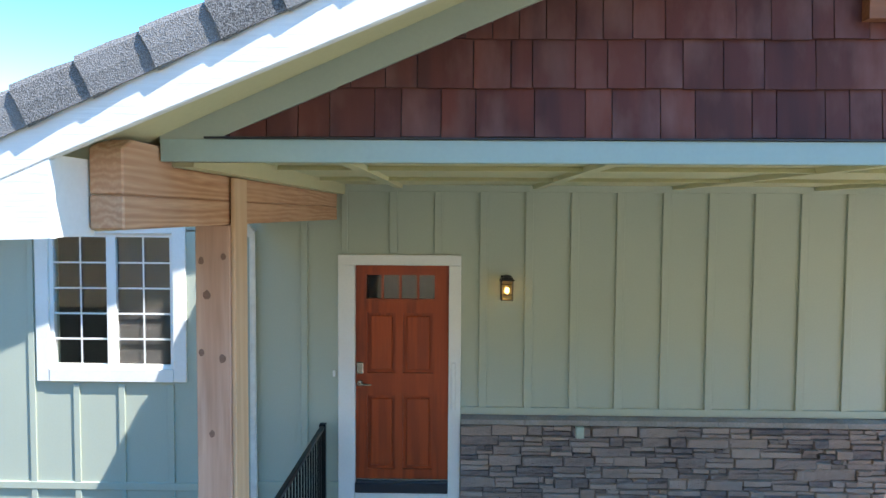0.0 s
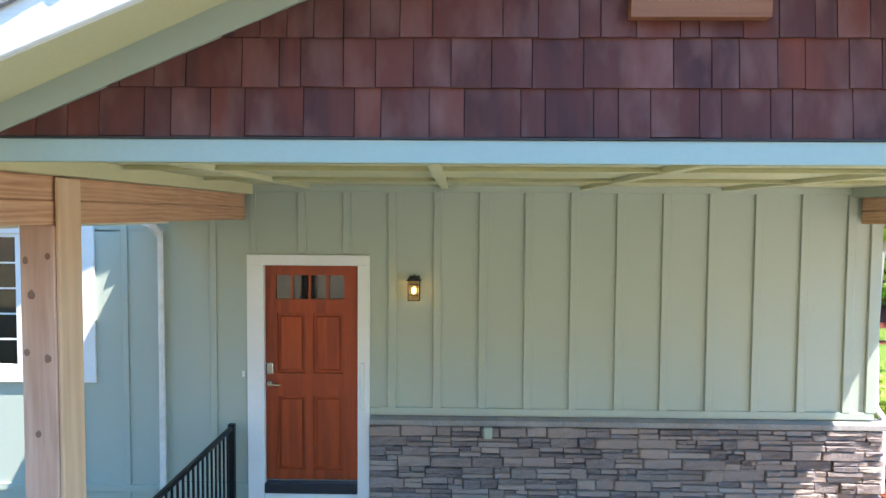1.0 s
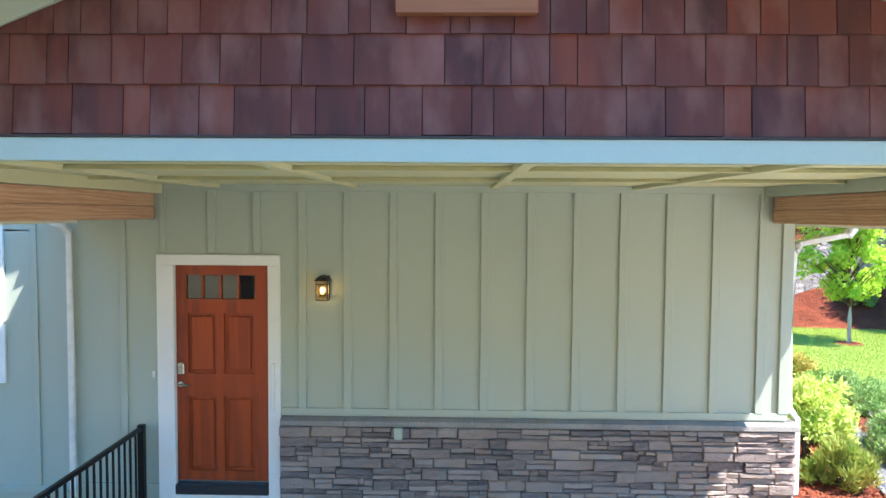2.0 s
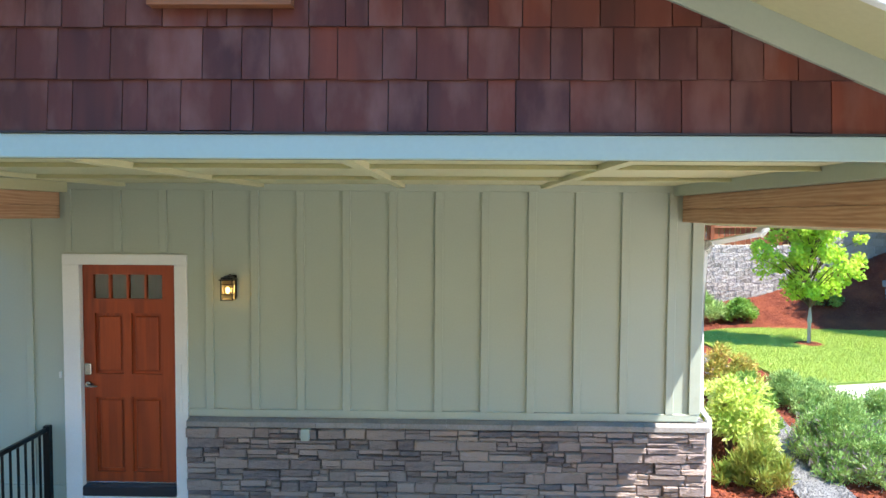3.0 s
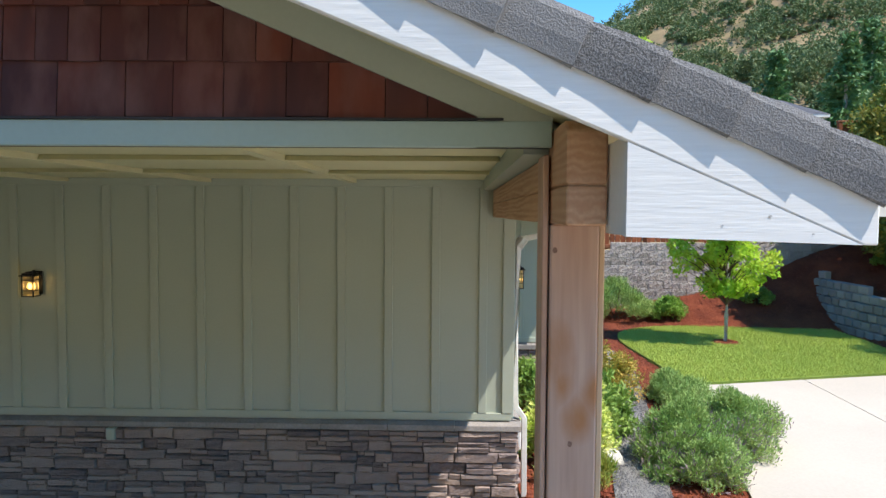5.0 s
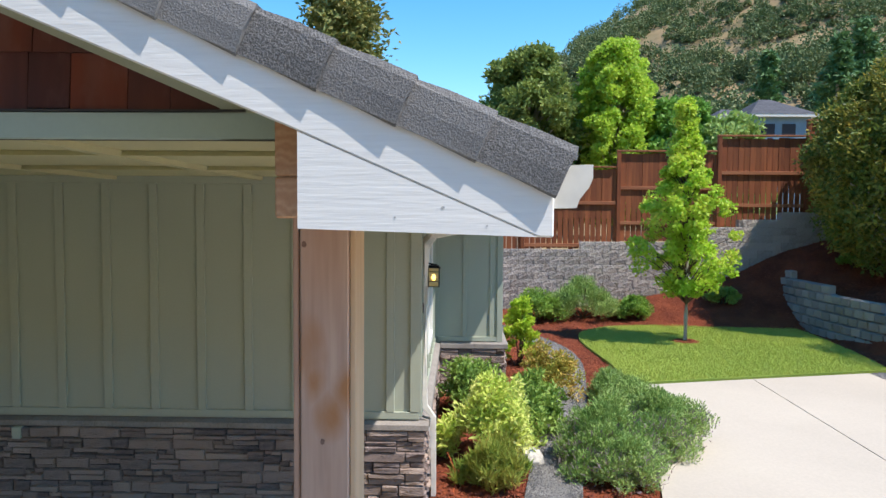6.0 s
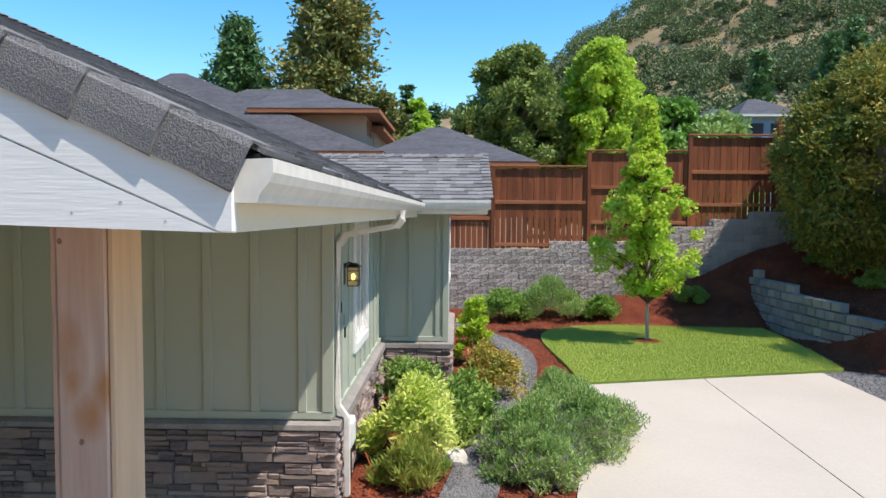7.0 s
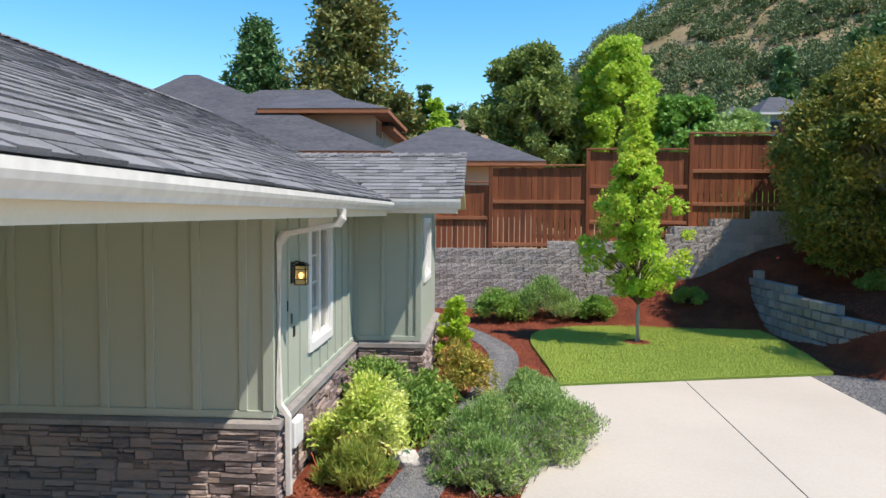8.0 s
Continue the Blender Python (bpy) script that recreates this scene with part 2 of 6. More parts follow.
def tube(bm, pts, r, sides=8, flat=1.0):
    """A pipe along points; r may be a list. flat squeezes its section."""
    rings = []
    for i, p in enumerate(pts):
        p = Vector(p)
        d = (Vector(pts[min(i + 1, len(pts) - 1)]) - Vector(pts[max(i - 1, 0)])).normalized()
        u = d.cross(Vector((0, 0, 1)))
        u = u.normalized() if u.length > 1e-3 else Vector((1, 0, 0))
        v = d.cross(u).normalized()
        rad = r[i] if isinstance(r, (list, tuple)) else r
        rings.append([bm.verts.new(p + rad * (math.cos(a) * u + flat * math.sin(a) * v)) for a in [2 * math.pi * (k + 0.5) / sides for k in range(sides)]])
    for r0, r1 in zip(rings, rings[1:]):
        for k in range(sides):
            bm.faces.new((r0[k], r0[(k + 1) % sides], r1[(k + 1) % sides], r1[k]))
    bm.faces.new(rings[0][::-1]), bm.faces.new(rings[-1])
    bmesh.ops.recalc_face_normals(bm, faces=bm.faces)


def mesh_of(name, bm, material):
    me = bpy.data.meshes.new(name)
    bm.to_mesh(me)
    bm.free()
    me.materials.append(material)
    return me


def part(name, bm, material, parent=None, label=""):
    ob = new(name, mesh_of(name, bm, material))
    ob.parent = parent
    return tagged(ob, label)


def boxpart(name, dims, material, parent=None, label="", bevel=0.0):
    bm = bmesh.new()
    box(bm, *dims, bevel)
    return part(name, bm, material, parent, label)


def thing(name, label, category, group="", kind="", at=(0, 0, 0)):
    ob = new(name)
    ob.location = at
    return tagged(ob, label, category, group, kind)


def structure(name, bm, material, label, category):
    return tagged(part(name, bm, material), label, category, "", "structure")


# ---- the main figures of the plan ----
XC = 1.745                                # ridge line
SLOPE = 0.437
EAVE_X, EAVE_Z = 5.42, 2.633             # top of the roof at its edge
RIDGE_Z = EAVE_Z + SLOPE * (EAVE_X - XC)
WALL_Y, SIDE_X = 6.55, 4.80
BAY_X, BAY_Y = 5.765, 10.35               # corner of the projecting bay
GABLE_Y, BARGE_Y = 2.645, 2.10
CEIL = 2.80
STONE_Z = 0.60
BACK_Y = 18.5
GROUND = -0.10


def roof_z(x):
    return RIDGE_Z - SLOPE * abs(x - XC)


def wall_with_holes(name, x0, x1, z0, z1, y0, y1, holes, material, label, swap=False):
    """A wall slab with rectangular holes (x0, x1, z0, z1). swap: the wall runs along y."""
    xs = sorted({x0, x1, *[h[0] for h in holes], *[h[1] for h in holes]})
    zs = sorted({z0, z1, *[h[2] for h in holes], *[h[3] for h in holes]})
    bm = bmesh.new()
    for xa, xb in zip(xs, xs[1:]):
        for za, zb in zip(zs, zs[1:]):
            if any(h[0] <= xa and xb <= h[1] and h[2] <= za and zb <= h[3] for h in holes):
                continue
            if swap:
                box(bm, y0, y1, xa, xb, za, zb)
            else:
                box(bm, xa, xb, y0, y1, za, zb)
    bmesh.ops.remove_doubles(bm, verts=bm.verts, dist=1e-5)
    return structure(name, bm, material, label, "wall")


# ---- the house ----
LOW = -0.42                              # porch slab
# front wall with the entrance door
wall_with_holes("wall_front", -2.0, SIDE_X, -0.6, CEIL, WALL_Y, WALL_Y + 0.16, [(-0.96, -0.06, -0.162, 2.043)], SAGE, "sage green board-and-batten front wall under the porch")
# gable wall of the left wing with its window
WIN_L = (-3.90, -2.70, 1.02, 2.32)
WING_X, WING_Z, WING_S = -1.2, 3.98, 0.41
wall_with_holes("wall_wing", -5.2, -2.0, -0.6, 2.36, WALL_Y, WALL_Y + 0.16, [WIN_L], SAGE, "sage green board-and-batten wing wall with a window")
bm = bmesh.new()
prism(bm, [(-5.2, 2.36), (-2.0, 2.36), (-2.0, WING_Z - 0.8 * WING_S - 0.15), (-5.0, WING_Z - 3.8 * WING_S - 0.15)], "y", WALL_Y, WALL_Y + 0.16)
structure("wall_wing_gable", bm, SAGE, "sage green gable of the wing under its roof", "wall")
# side wall and the projecting bay
WIN_S = (7.87, 8.80, 1.06, 2.32)
wall_with_holes("wall_side", WALL_Y + 0.16, BAY_Y, -0.4, 2.56, SIDE_X - 0.16, SIDE_X, [WIN_S], SAGE, "sage green side wall with a white window", True)
wall_with_holes("wall_bay_front", SIDE_X, BAY_X, -0.4, 2.56, BAY_Y, BAY_Y + 0.16, [], SAGE, "sage green front wall of the projecting bay")
WIN_B = (11.0, 12.0, 1.5, 2.3)
wall_with_holes("wall_bay_side", BAY_Y + 0.16, 13.4, -0.4, 2.56, BAY_X - 0.16, BAY_X, [WIN_B], SAGE, "sage green side wall of the bay with a window", True)
bm = bmesh.new()
prism(bm, [(BAY_Y, 2.56), (12.75, 2.56), (11.55, 3.16)], "x", BAY_X - 0.16, BAY_X)
structure("wall_bay_gable", bm, SAGE, "sage green gable end of the bay", "wall")
for nm, d in (("wall_back", (-5.2, 5.7, 13.4, 13.56, -0.4, 2.5)), ("wall_left", (-5.36, -5.2, WALL_Y, 13.4, -0.6, 2.2))):
    bm = bmesh.new()
    box(bm, *d)
    structure(nm, bm, SAGE, "plain sage green house wall", "wall")
# near-black sheets behind the panes; the rooms' shade is in their colour
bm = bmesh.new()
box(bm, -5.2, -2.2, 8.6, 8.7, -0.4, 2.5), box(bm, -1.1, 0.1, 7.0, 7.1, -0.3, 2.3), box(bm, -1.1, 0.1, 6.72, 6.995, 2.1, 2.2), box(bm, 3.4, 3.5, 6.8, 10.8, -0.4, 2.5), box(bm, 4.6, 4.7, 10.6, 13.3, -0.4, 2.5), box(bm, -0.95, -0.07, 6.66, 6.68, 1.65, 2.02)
structure("room_dark_backing", bm, ROOM, "near-black sheets standing in for the unlit rooms behind the panes", "wall")

# battens and trim boards of the front wall
trim = thing("batten_front", "sage green battens and trim boards on the front wall", "trim", "", "structure")
for k in range(-6, 7):
    x = 1.972 + 0.4275 * k
    z0 = 2.16 if x < 0.06 else 0.69
    boxpart("batten", (x - 0.037, x + 0.037, WALL_Y - 0.027, WALL_Y, z0, 2.735), SAGE, trim, "", 0.003)
boxpart("batten", (-1.085, -1.03, WALL_Y - 0.02, WALL_Y, 2.16, 2.735), SAGE, trim, "", 0.003)
boxpart("batten", (-1.475, -1.41, WALL_Y - 0.02, WALL_Y, -0.06, 2.735), SAGE, trim, "", 0.003)
boxpart("frieze_board", (-2.0, SIDE_X, WALL_Y - 0.022, WALL_Y, 2.735, CEIL), SAGE, trim, "", 0.003)
boxpart("base_board", (0.06, SIDE_X, WALL_Y - 0.024, WALL_Y, 0.625, 0.69), SAGE, trim, "", 0.003)
boxpart("base_board", (-2.0, -1.12, WALL_Y - 0.024, WALL_Y, -0.13, -0.06), SAGE, trim, "", 0.003)
boxpart("corner_board", (SIDE_X - 0.085, SIDE_X + 0.02, WALL_Y - 0.028, WALL_Y, 0.69, 2.735), SAGE, trim, "", 0.004)
trim = thing("batten_wing", "sage green battens on the wing wall below and beside its window", "trim", "", "structure", (0, 0, -0.035))
for x, z0, z1 in ((-4.62, -0.06, 2.6), (-4.08, -0.06, 2.6), (-3.65, -0.06, 0.90), (-3.21, -0.06, 0.90), (-2.735, -0.06, 0.90), (-2.29, -0.06, 2.7), (-3.65, -0.6, -0.13), (-3.21, -0.6, -0.13), (-4.08, -0.6, -0.13), (-2.735, -0.6, -0.13), (-2.29, -0.6, -0.13)):
    boxpart("batten", (x - 0.03, x + 0.03, WALL_Y - 0.02, WALL_Y, z0, z1), SAGE, trim, "", 0.003)
boxpart("base_board", (-5.2, -2.0, WALL_Y - 0.024, WALL_Y, -0.13, -0.06), SAGE, trim, "", 0.003)
trim = thing("batten_side", "sage green battens on the side wall and the bay", "trim", "", "structure")
for y in (6.62, 7.04, 7.46):
    boxpart("batten", (SIDE_X, SIDE_X + 0.02, y - 0.026, y + 0.026, 0.69, 2.5), SAGE, trim, "", 0.003)
for y in (7.95, 8.33, 8.70):
    boxpart("batten", (SIDE_X, SIDE_X + 0.02, y - 0.026, y + 0.026, 0.69, 0.95), SAGE, trim, "", 0.003)
for y in (9.14, 9.56, 9.98):
    boxpart("batten", (SIDE_X, SIDE_X + 0.02, y - 0.026, y + 0.026, 0.69, 2.5), SAGE, trim, "", 0.003)
for x0, x1 in ((4.802, 4.86), (5.21, 5.27), (5.60, 5.66)):
    boxpart("batten", (x0, x1, BAY_Y - 0.022, BAY_Y, 0.70, 2.5), SAGE, trim, "", 0.003)
boxpart("corner_board", (BAY_X - 0.06, BAY_X + 0.022, BAY_Y - 0.026, BAY_Y, 0.63, 2.5), SAGE, trim, "", 0.003)
boxpart("corner_board", (BAY_X, BAY_X + 0.022, BAY_Y, BAY_Y + 0.1, 0.63, 2.5), SAGE, trim, "", 0.003)
boxpart("base_board", (4.86, BAY_X - 0.06, BAY_Y - 0.024, BAY_Y, 0.635, 0.70), SAGE, trim, "", 0.003)
boxpart("base_board", (SIDE_X, SIDE_X + 0.024, WALL_Y + 0.02, BAY_Y - 0.03, 0.635, 0.69), SAGE, trim, "", 0.003)

# porch ceiling
bm = bmesh.new()
box(bm, -1.30, 4.78, GABLE_Y + 0.03, WALL_Y + 0.02, CEIL, CEIL + 0.02)
for x in (-0.54, 0.75, 2.05, 3.36):
    box(bm, x - 0.035, x + 0.035, GABLE_Y + 0.05, WALL_Y - 0.03, CEIL - 0.034, CEIL - 0.0005)
for y in (3.97, 5.19):
    for x0, x1 in ((-1.02, -0.576), (-0.504, 0.714), (0.786, 2.014), (2.086, 3.324), (3.396, 4.52)):
        prism(bm, [(y - 0.035, CEIL - 0.028), (y + 0.035, CEIL - 0.028), (y + 0.012, CEIL - 0.0005), (y - 0.012, CEIL - 0.0005)], "x", x0, x1)
structure("ceiling", bm, SOFFIT, "sage cream panelled porch ceiling with batten strips", "ceiling")
bm = bmesh.new()
box(bm, -1.25, -1.05, 2.76, WALL_Y - 0.03, 2.7095, CEIL - 0.001)
structure("trim_ceiling_left", bm, SOFFIT, "cream edge board above the timber beam", "trim")
bm = bmesh.new()
box(bm, 4.53, 4.73, 2.76, WALL_Y - 0.03, 2.7095, CEIL - 0.001)
structure("trim_ceiling_edge", bm, SAGE, "sage green edge boards above the timber beams", "trim")

# gable: backing wall, band, rake boards, cedar shakes
bm = bmesh.new()
prism(bm, [(-1.12, 2.725), (4.61, 2.725), (4.61, 2.80), (XC, 4.02), (-1.12, 2.80)], "y", GABLE_Y, GABLE_Y + 0.08)
gable = structure("wall_gable", bm, MORTAR, "porch gable clad in brown cedar shakes", "wall")
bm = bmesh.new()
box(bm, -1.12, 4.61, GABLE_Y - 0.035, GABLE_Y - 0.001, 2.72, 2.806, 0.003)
structure("trim_gable_band", bm, SAGE_SKYLIT, "sage band board across the porch gable, sky tint in its colour", "trim")
bm = bmesh.new()
box(bm, -0.95, 4.45, GABLE_Y - 0.045, GABLE_Y - 0.001, 2.807, 2.814)
structure("trim_flashing", bm, DARKBOARD, "thin dark flashing above the band board", "trim")


def rake_line(x):
    """Underside of the roof deck's soffit at the gable."""
    return 2.765 + 0.437 * (2.86 - abs(x - XC)) + 0.03


for s in (-1, 1):
    bm = bmesh.new()
    prism(bm, [(XC + s * 2.86, 2.72), (XC + s * 2.87, 2.84), (XC, rake_line(XC) + 0.02), (XC, rake_line(XC) - 0.11), (XC + s * 2.62, 2.82), (XC + s * 2.62, 2.72)], "y", GABLE_Y - 0.033, GABLE_Y - 0.002)
    structure("trim_rake_" + ("left" if s < 0 else "right"), bm, SAGE, "sage green rake board below the gable soffit", "trim")

SHAKE_ROWS = (
    [-0.86, -0.72, -0.6, -0.48, -0.31, -0.21, -0.06, 0.07, 0.29, 0.48, 0.58, 0.76, 0.89, 1.1, 1.19, 1.37, 1.46, 1.58, 1.76, 1.84, 2.02, 2.1, 2.32, 2.46, 2.67, 2.77, 2.96, 3.19, 3.35, 3.52, 3.73, 3.87, 4.06, 4.2],
    [-0.4, -0.27, -0.15, 0.06, 0.2, 0.28, 0.44, 0.56, 0.7, 0.84, 0.99, 1.14, 1.33, 1.66, 1.8, 1.9, 2.04, 2.14, 2.16, 2.3, 2.32, 2.42, 2.44, 2.6, 2.78, 2.89, 3.0, 3.11, 3.27, 3.4, 3.52, 3.63, 3.75],
    [0.03, 0.13, 0.23, 0.33, 0.44, 0.54, 0.65, 0.77, 1.03, 1.16, 1.31, 1.39, 1.52, 1.68, 1.75, 1.91, 2.04, 2.17, 2.25, 2.28, 2.37, 2.39, 2.52, 2.67, 2.79, 2.89, 3.06, 3.18, 3.31, 3.41],
)


def shake(row, x0, x1):
    z0 = 2.818 + 0.183 * row
    z1 = z0 + 0.188
    lip = 0.022 + random.uniform(0, 0.004)
    drop = random.uniform(-0.003, 0.002)
    a, b = x0 + 0.0018, x1 - 0.0018
    za, zb = min(z1, rake_line(a) - 0.03), min(z1, rake_line(b) - 0.03)
    if max(za, zb) < z0 + 0.02:
        return
    za, zb = max(za, z0 + 0.006), max(zb, z0 + 0.006)
    bm = bmesh.new()
    cx = (a + b) / 2
    f = [bm.verts.new(v) for v in ((a - cx, -lip, drop), (b - cx, -lip, drop), (b - cx, -0.008, zb - z0), (a - cx, -0.008, za - z0))]
    r = [bm.verts.new(v) for v in ((a - cx, 0, drop), (b - cx, 0, drop), (b - cx, 0, zb - z0), (a - cx, 0, za - z0))]
    bm.faces.new(f)
    for i in range(4):
        bm.faces.new((f[i], r[i], r[(i + 1) % 4], f[(i + 1) % 4]))
    bmesh.ops.recalc_face_normals(bm, faces=bm.faces)
    ob = part("shake", bm, SHAKE, gable)
    ob.location = (cx, GABLE_Y - 0.002, z0)


random.seed(11)
for row in range(7):
    half = 2.75 - row * 0.183 / 0.437 + 0.10
    joints = [j for j in SHAKE_ROWS[row] if XC - half < j < XC + half] if row < 3 else []
    if not joints:
        j = XC - half
        while j < XC + half:
            joints.append(j)
            j += random.uniform(0.12, 0.30)
    joints = [j for i, j in enumerate(joints) if i == 0 or j - joints[i - 1] > 0.055]
    joints = [XC - half] + joints + [XC + half]
    for j0, j1 in zip(joints, joints[1:]):
        if j1 - j0 > 0.03:
            shake(row, j0, j1)

# roof decks with soffits
def deck(name, outline_x, y0, y1, thick, label):
    bm = bmesh.new()
    (xa, za), (xb, zb) = outline_x
    prism(bm, [(xa, za - 0.02), (xb, zb - 0.02), (xb, zb - thick), (xa, za - thick)], "y", y0, y1)
    return structure(name, bm, SOFFIT, label, "roof")


roof_right = deck("roof_right", ((XC, RIDGE_Z), (EAVE_X - 0.06, roof_z(EAVE_X - 0.06))), BARGE_Y + 0.035, 13.0, 0.17, "grey asphalt shingle roof slope over porch and house")
roof_left = deck("roof_left", ((XC, RIDGE_Z), (2 * XC - EAVE_X + 0.06, roof_z(EAVE_X - 0.06))), BARGE_Y + 0.035, 6.5, 0.17, "grey asphalt shingle roof slope over the porch")
wing_roof = deck("roof_wing", ((WING_X, WING_Z), (-5.4, WING_Z - 4.2 * WING_S)), 6.10, 13.4, 0.16, "grey asphalt shingle roof of the wing")
deck("roof_wing_right", ((WING_X, WING_Z), (XC - 0.1, WING_Z - (XC - 0.1 - WING_X) * 0.2)), 6.56, 13.4, 0.16, "grey asphalt shingle roof of the wing")
bay_roof = tagged(thing("roof_bay", "light grey shingled gable roof over the bay", "roof", "", "structure"))
BAY_RIDGE_Y, BAY_RIDGE_Z, BAY_EAVE_Y, BAY_EAVE_Z = 11.55, 3.385, 9.85, 2.67
for s, nm in ((1, "deck"), (-1, "deck")):
    bm = bmesh.new()
    ye = BAY_RIDGE_Y - s * (BAY_RIDGE_Y - BAY_EAVE_Y)
    prism(bm, [(BAY_RIDGE_Y, BAY_RIDGE_Z - 0.015), (ye, BAY_EAVE_Z - 0.015), (ye, BAY_EAVE_Z - 0.14), (BAY_RIDGE_Y, BAY_RIDGE_Z - 0.14)], "x", 3.3, 6.33)
    part(nm, bm, SOFFIT, bay_roof)

# barge boards: a sloping board that widens into a level tail
for s in (-1, 1):
    def mx(x):
        return XC + s * (x - XC)
    bm = bmesh.new()
    prism(bm, [(mx(5.376), 2.427), (mx(5.376), roof_z(5.376) - 0.03), (XC, RIDGE_Z - 0.03), (XC, 2.690 + 0.41 * (4.735 - XC)), (mx(4.735), 2.690), (mx(5.34), 2.428)], "y", BARGE_Y, BARGE_Y + 0.034)
    bmesh.ops.bevel(bm, geom=[e for e in bm.edges], offset=0.004, segments=1, affect="EDGES")
    structure("barge_board_" + ("left" if s < 0 else "right"), bm, BARGE, "white painted rough-sawn barge board on the gable end", "trim")
    bm = bmesh.new()
    prism(bm, [(mx(4.735), 2.445), (mx(5.336), 2.428), (mx(4.735), 2.6875)], "y", BARGE_Y + 0.001, BARGE_Y + 0.033)
    tail = structure("barge_tail_" + ("left" if s < 0 else "right"), bm, BARGE, "white painted level tail of the barge board", "trim")
    for kx, kz, r in ((4.98, 2.475, 0.002), (5.10, 2.50, 0.003), (5.21, 2.455, 0.002)):
        bm = bmesh.new()
        prism(bm, [(mx(kx) + r * 1.6 * math.cos(q * math.pi / 5), kz + r * math.sin(q * math.pi / 5) * (1 + 0.3 * math.sin(3 * q))) for q in range(10)], "y", BARGE_Y - 0.0005, BARGE_Y + 0.0005)
        part("knot", bm, BARGE_DARK, tail)
    bm = bmesh.new()
    prism(bm, [(mx(4.74), 2.447), (mx(5.35), 2.431), (mx(5.35), 2.515), (mx(4.74), 2.705)], "y", BARGE_Y + 0.035, BARGE_Y + 0.27)
    structure("eave_return_" + ("left" if s < 0 else "right"), bm, WHITE, "white boxed eave return behind the barge board", "trim")
    bm = bmesh.new()
    box(bm, *sorted((mx(5.335), mx(5.37))), BARGE_Y + 0.035, 9.75 if s > 0 else 6.5, 2.427, 2.60)
    structure("fascia_" + ("left" if s < 0 else "right"), bm, CREAM, "cream fascia board along the eave", "trim")
bm = bmesh.new()
box(bm, SIDE_X, 5.335, WALL_Y, BAY_Y, 2.50, 2.52)
structure("ceiling_eave", bm, SOFFIT, "cream boxed soffit under the eave", "ceiling")
bm = bmesh.new()
box(bm, 4.6, 6.30, 9.87, BAY_Y - 0.02, 2.46, 2.48)
structure("ceiling_bay_eave", bm, SOFFIT, "cream soffit under the bay eave", "ceiling")

# timber beams and posts
for s, py in ((-1, 3.40), (1, 2.645)):
    def mx2(x):
        return x if s > 0 else 3.49 - x
    x0, x1 = sorted((mx2(4.617), mx2(4.735)))
    b = tagged(new("porch_beam"), "rough-sawn fir beam carrying the porch roof", "beam", "porch beams")
    for outline in ([(2.33, 2.468), (WALL_Y - 0.02, 2.468), (WALL_Y - 0.02, 2.586), (2.33, 2.586)],
                    [(2.33, 2.5875), (WALL_Y - 0.02, 2.5875), (WALL_Y - 0.02, 2.708), (2.75, 2.708), (2.70, 2.78), (2.40, 2.78), (2.33, 2.745)]):
        bm = bmesh.new()
        prism(bm, outline, "x", x0, x1)
        bmesh.ops.bevel(bm, geom=[e for e in bm.edges], offset=0.006, segments=1, affect="EDGES")
        part("timber", bm, BEAM, b)
    p = thing("porch_post", "knotty fir timber post holding the porch beam", "post", "porch posts")
    x0, x1 = sorted((mx2(4.615), mx2(4.778)))
    x0, x1 = (x0, x1) if s > 0 else (-1.292, -1.118)
    boxpart("shaft", (x0, x1, py, py + 0.22, LOW, 2.467), POST_STAINED if s > 0 else POST, p, "", 0.006)
    inner = (x0 - 0.026, x0 - 0.006) if s > 0 else (x1 + 0.001, x1 + 0.022)
    boxpart("inner_board", (*inner, py + 0.012, py + (0.165 if s > 0 else 0.215), LOW, 2.70), FIRBOARD if s < 0 else POST, p, "fir board fixed up the inner side", 0.004)
    if s > 0:
        boxpart("outer_board", (x1 + 0.001, x1 + 0.022, py + 0.012, py + 0.215, LOW, 2.467), FIRBOARD, p, "pale fir board fixed up the outer side", 0.004)
    random.seed(5 + s)
    spots = ((-1.262, 2.29), (-1.15, 2.31), (-1.265, 1.83), (-1.16, 1.80), (-1.215, 1.42), (-1.235, 2.12)) if s < 0 else ((4.63, 2.38), (4.69, 1.72), (4.75, 1.4))
    for kx, kz in spots:
        bm = bmesh.new()
        r = random.uniform(0.013, 0.019) if s < 0 else 0.008
        prism(bm, [(kx + r * math.cos(a) * random.uniform(0.85, 1.1), kz + 1.35 * r * math.sin(a) * random.uniform(0.85, 1.1)) for a in [k * math.pi / 6 for k in range(12)]], "y", py - 0.002, py - 0.0002)
        part("knot", bm, KNOT, p, "dark knot in the wood")

# porch slab
bm = bmesh.new()
box(bm, -1.6, SIDE_X - 0.03, 2.3, WALL_Y, LOW - 0.12, LOW, 0.01)
structure("floor", bm, SLAB, "unseen concrete porch slab, tinted to bounce warm light", "floor")


# ---- the ground ----
def smooth(a, b, v):
    k = min(1, max(0, (v - a) / (b - a)))
    return k * k * (3 - 2 * k)


def mulch_z(x, y):
    z = GROUND
    z -= 0.42 * smooth(4.8, 2.6, x) + 0.12 * smooth(6.0, 3.0, y)
    z += smooth(15.5, 18.5, y) * (0.09 + 0.40 * smooth(7.5, 10.5, x) + 0.45 * smooth(10.0, 12.0, x) + 0.65 * smooth(11.8, 13.6, x))
    z += smooth(12.9, 13.5, x) * smooth(8, 11, y) * (0.75 * (1 - smooth(16, 18.5, y))) + 0.28 * max(0, x - 13.3) * smooth(8, 12, y)
    return z


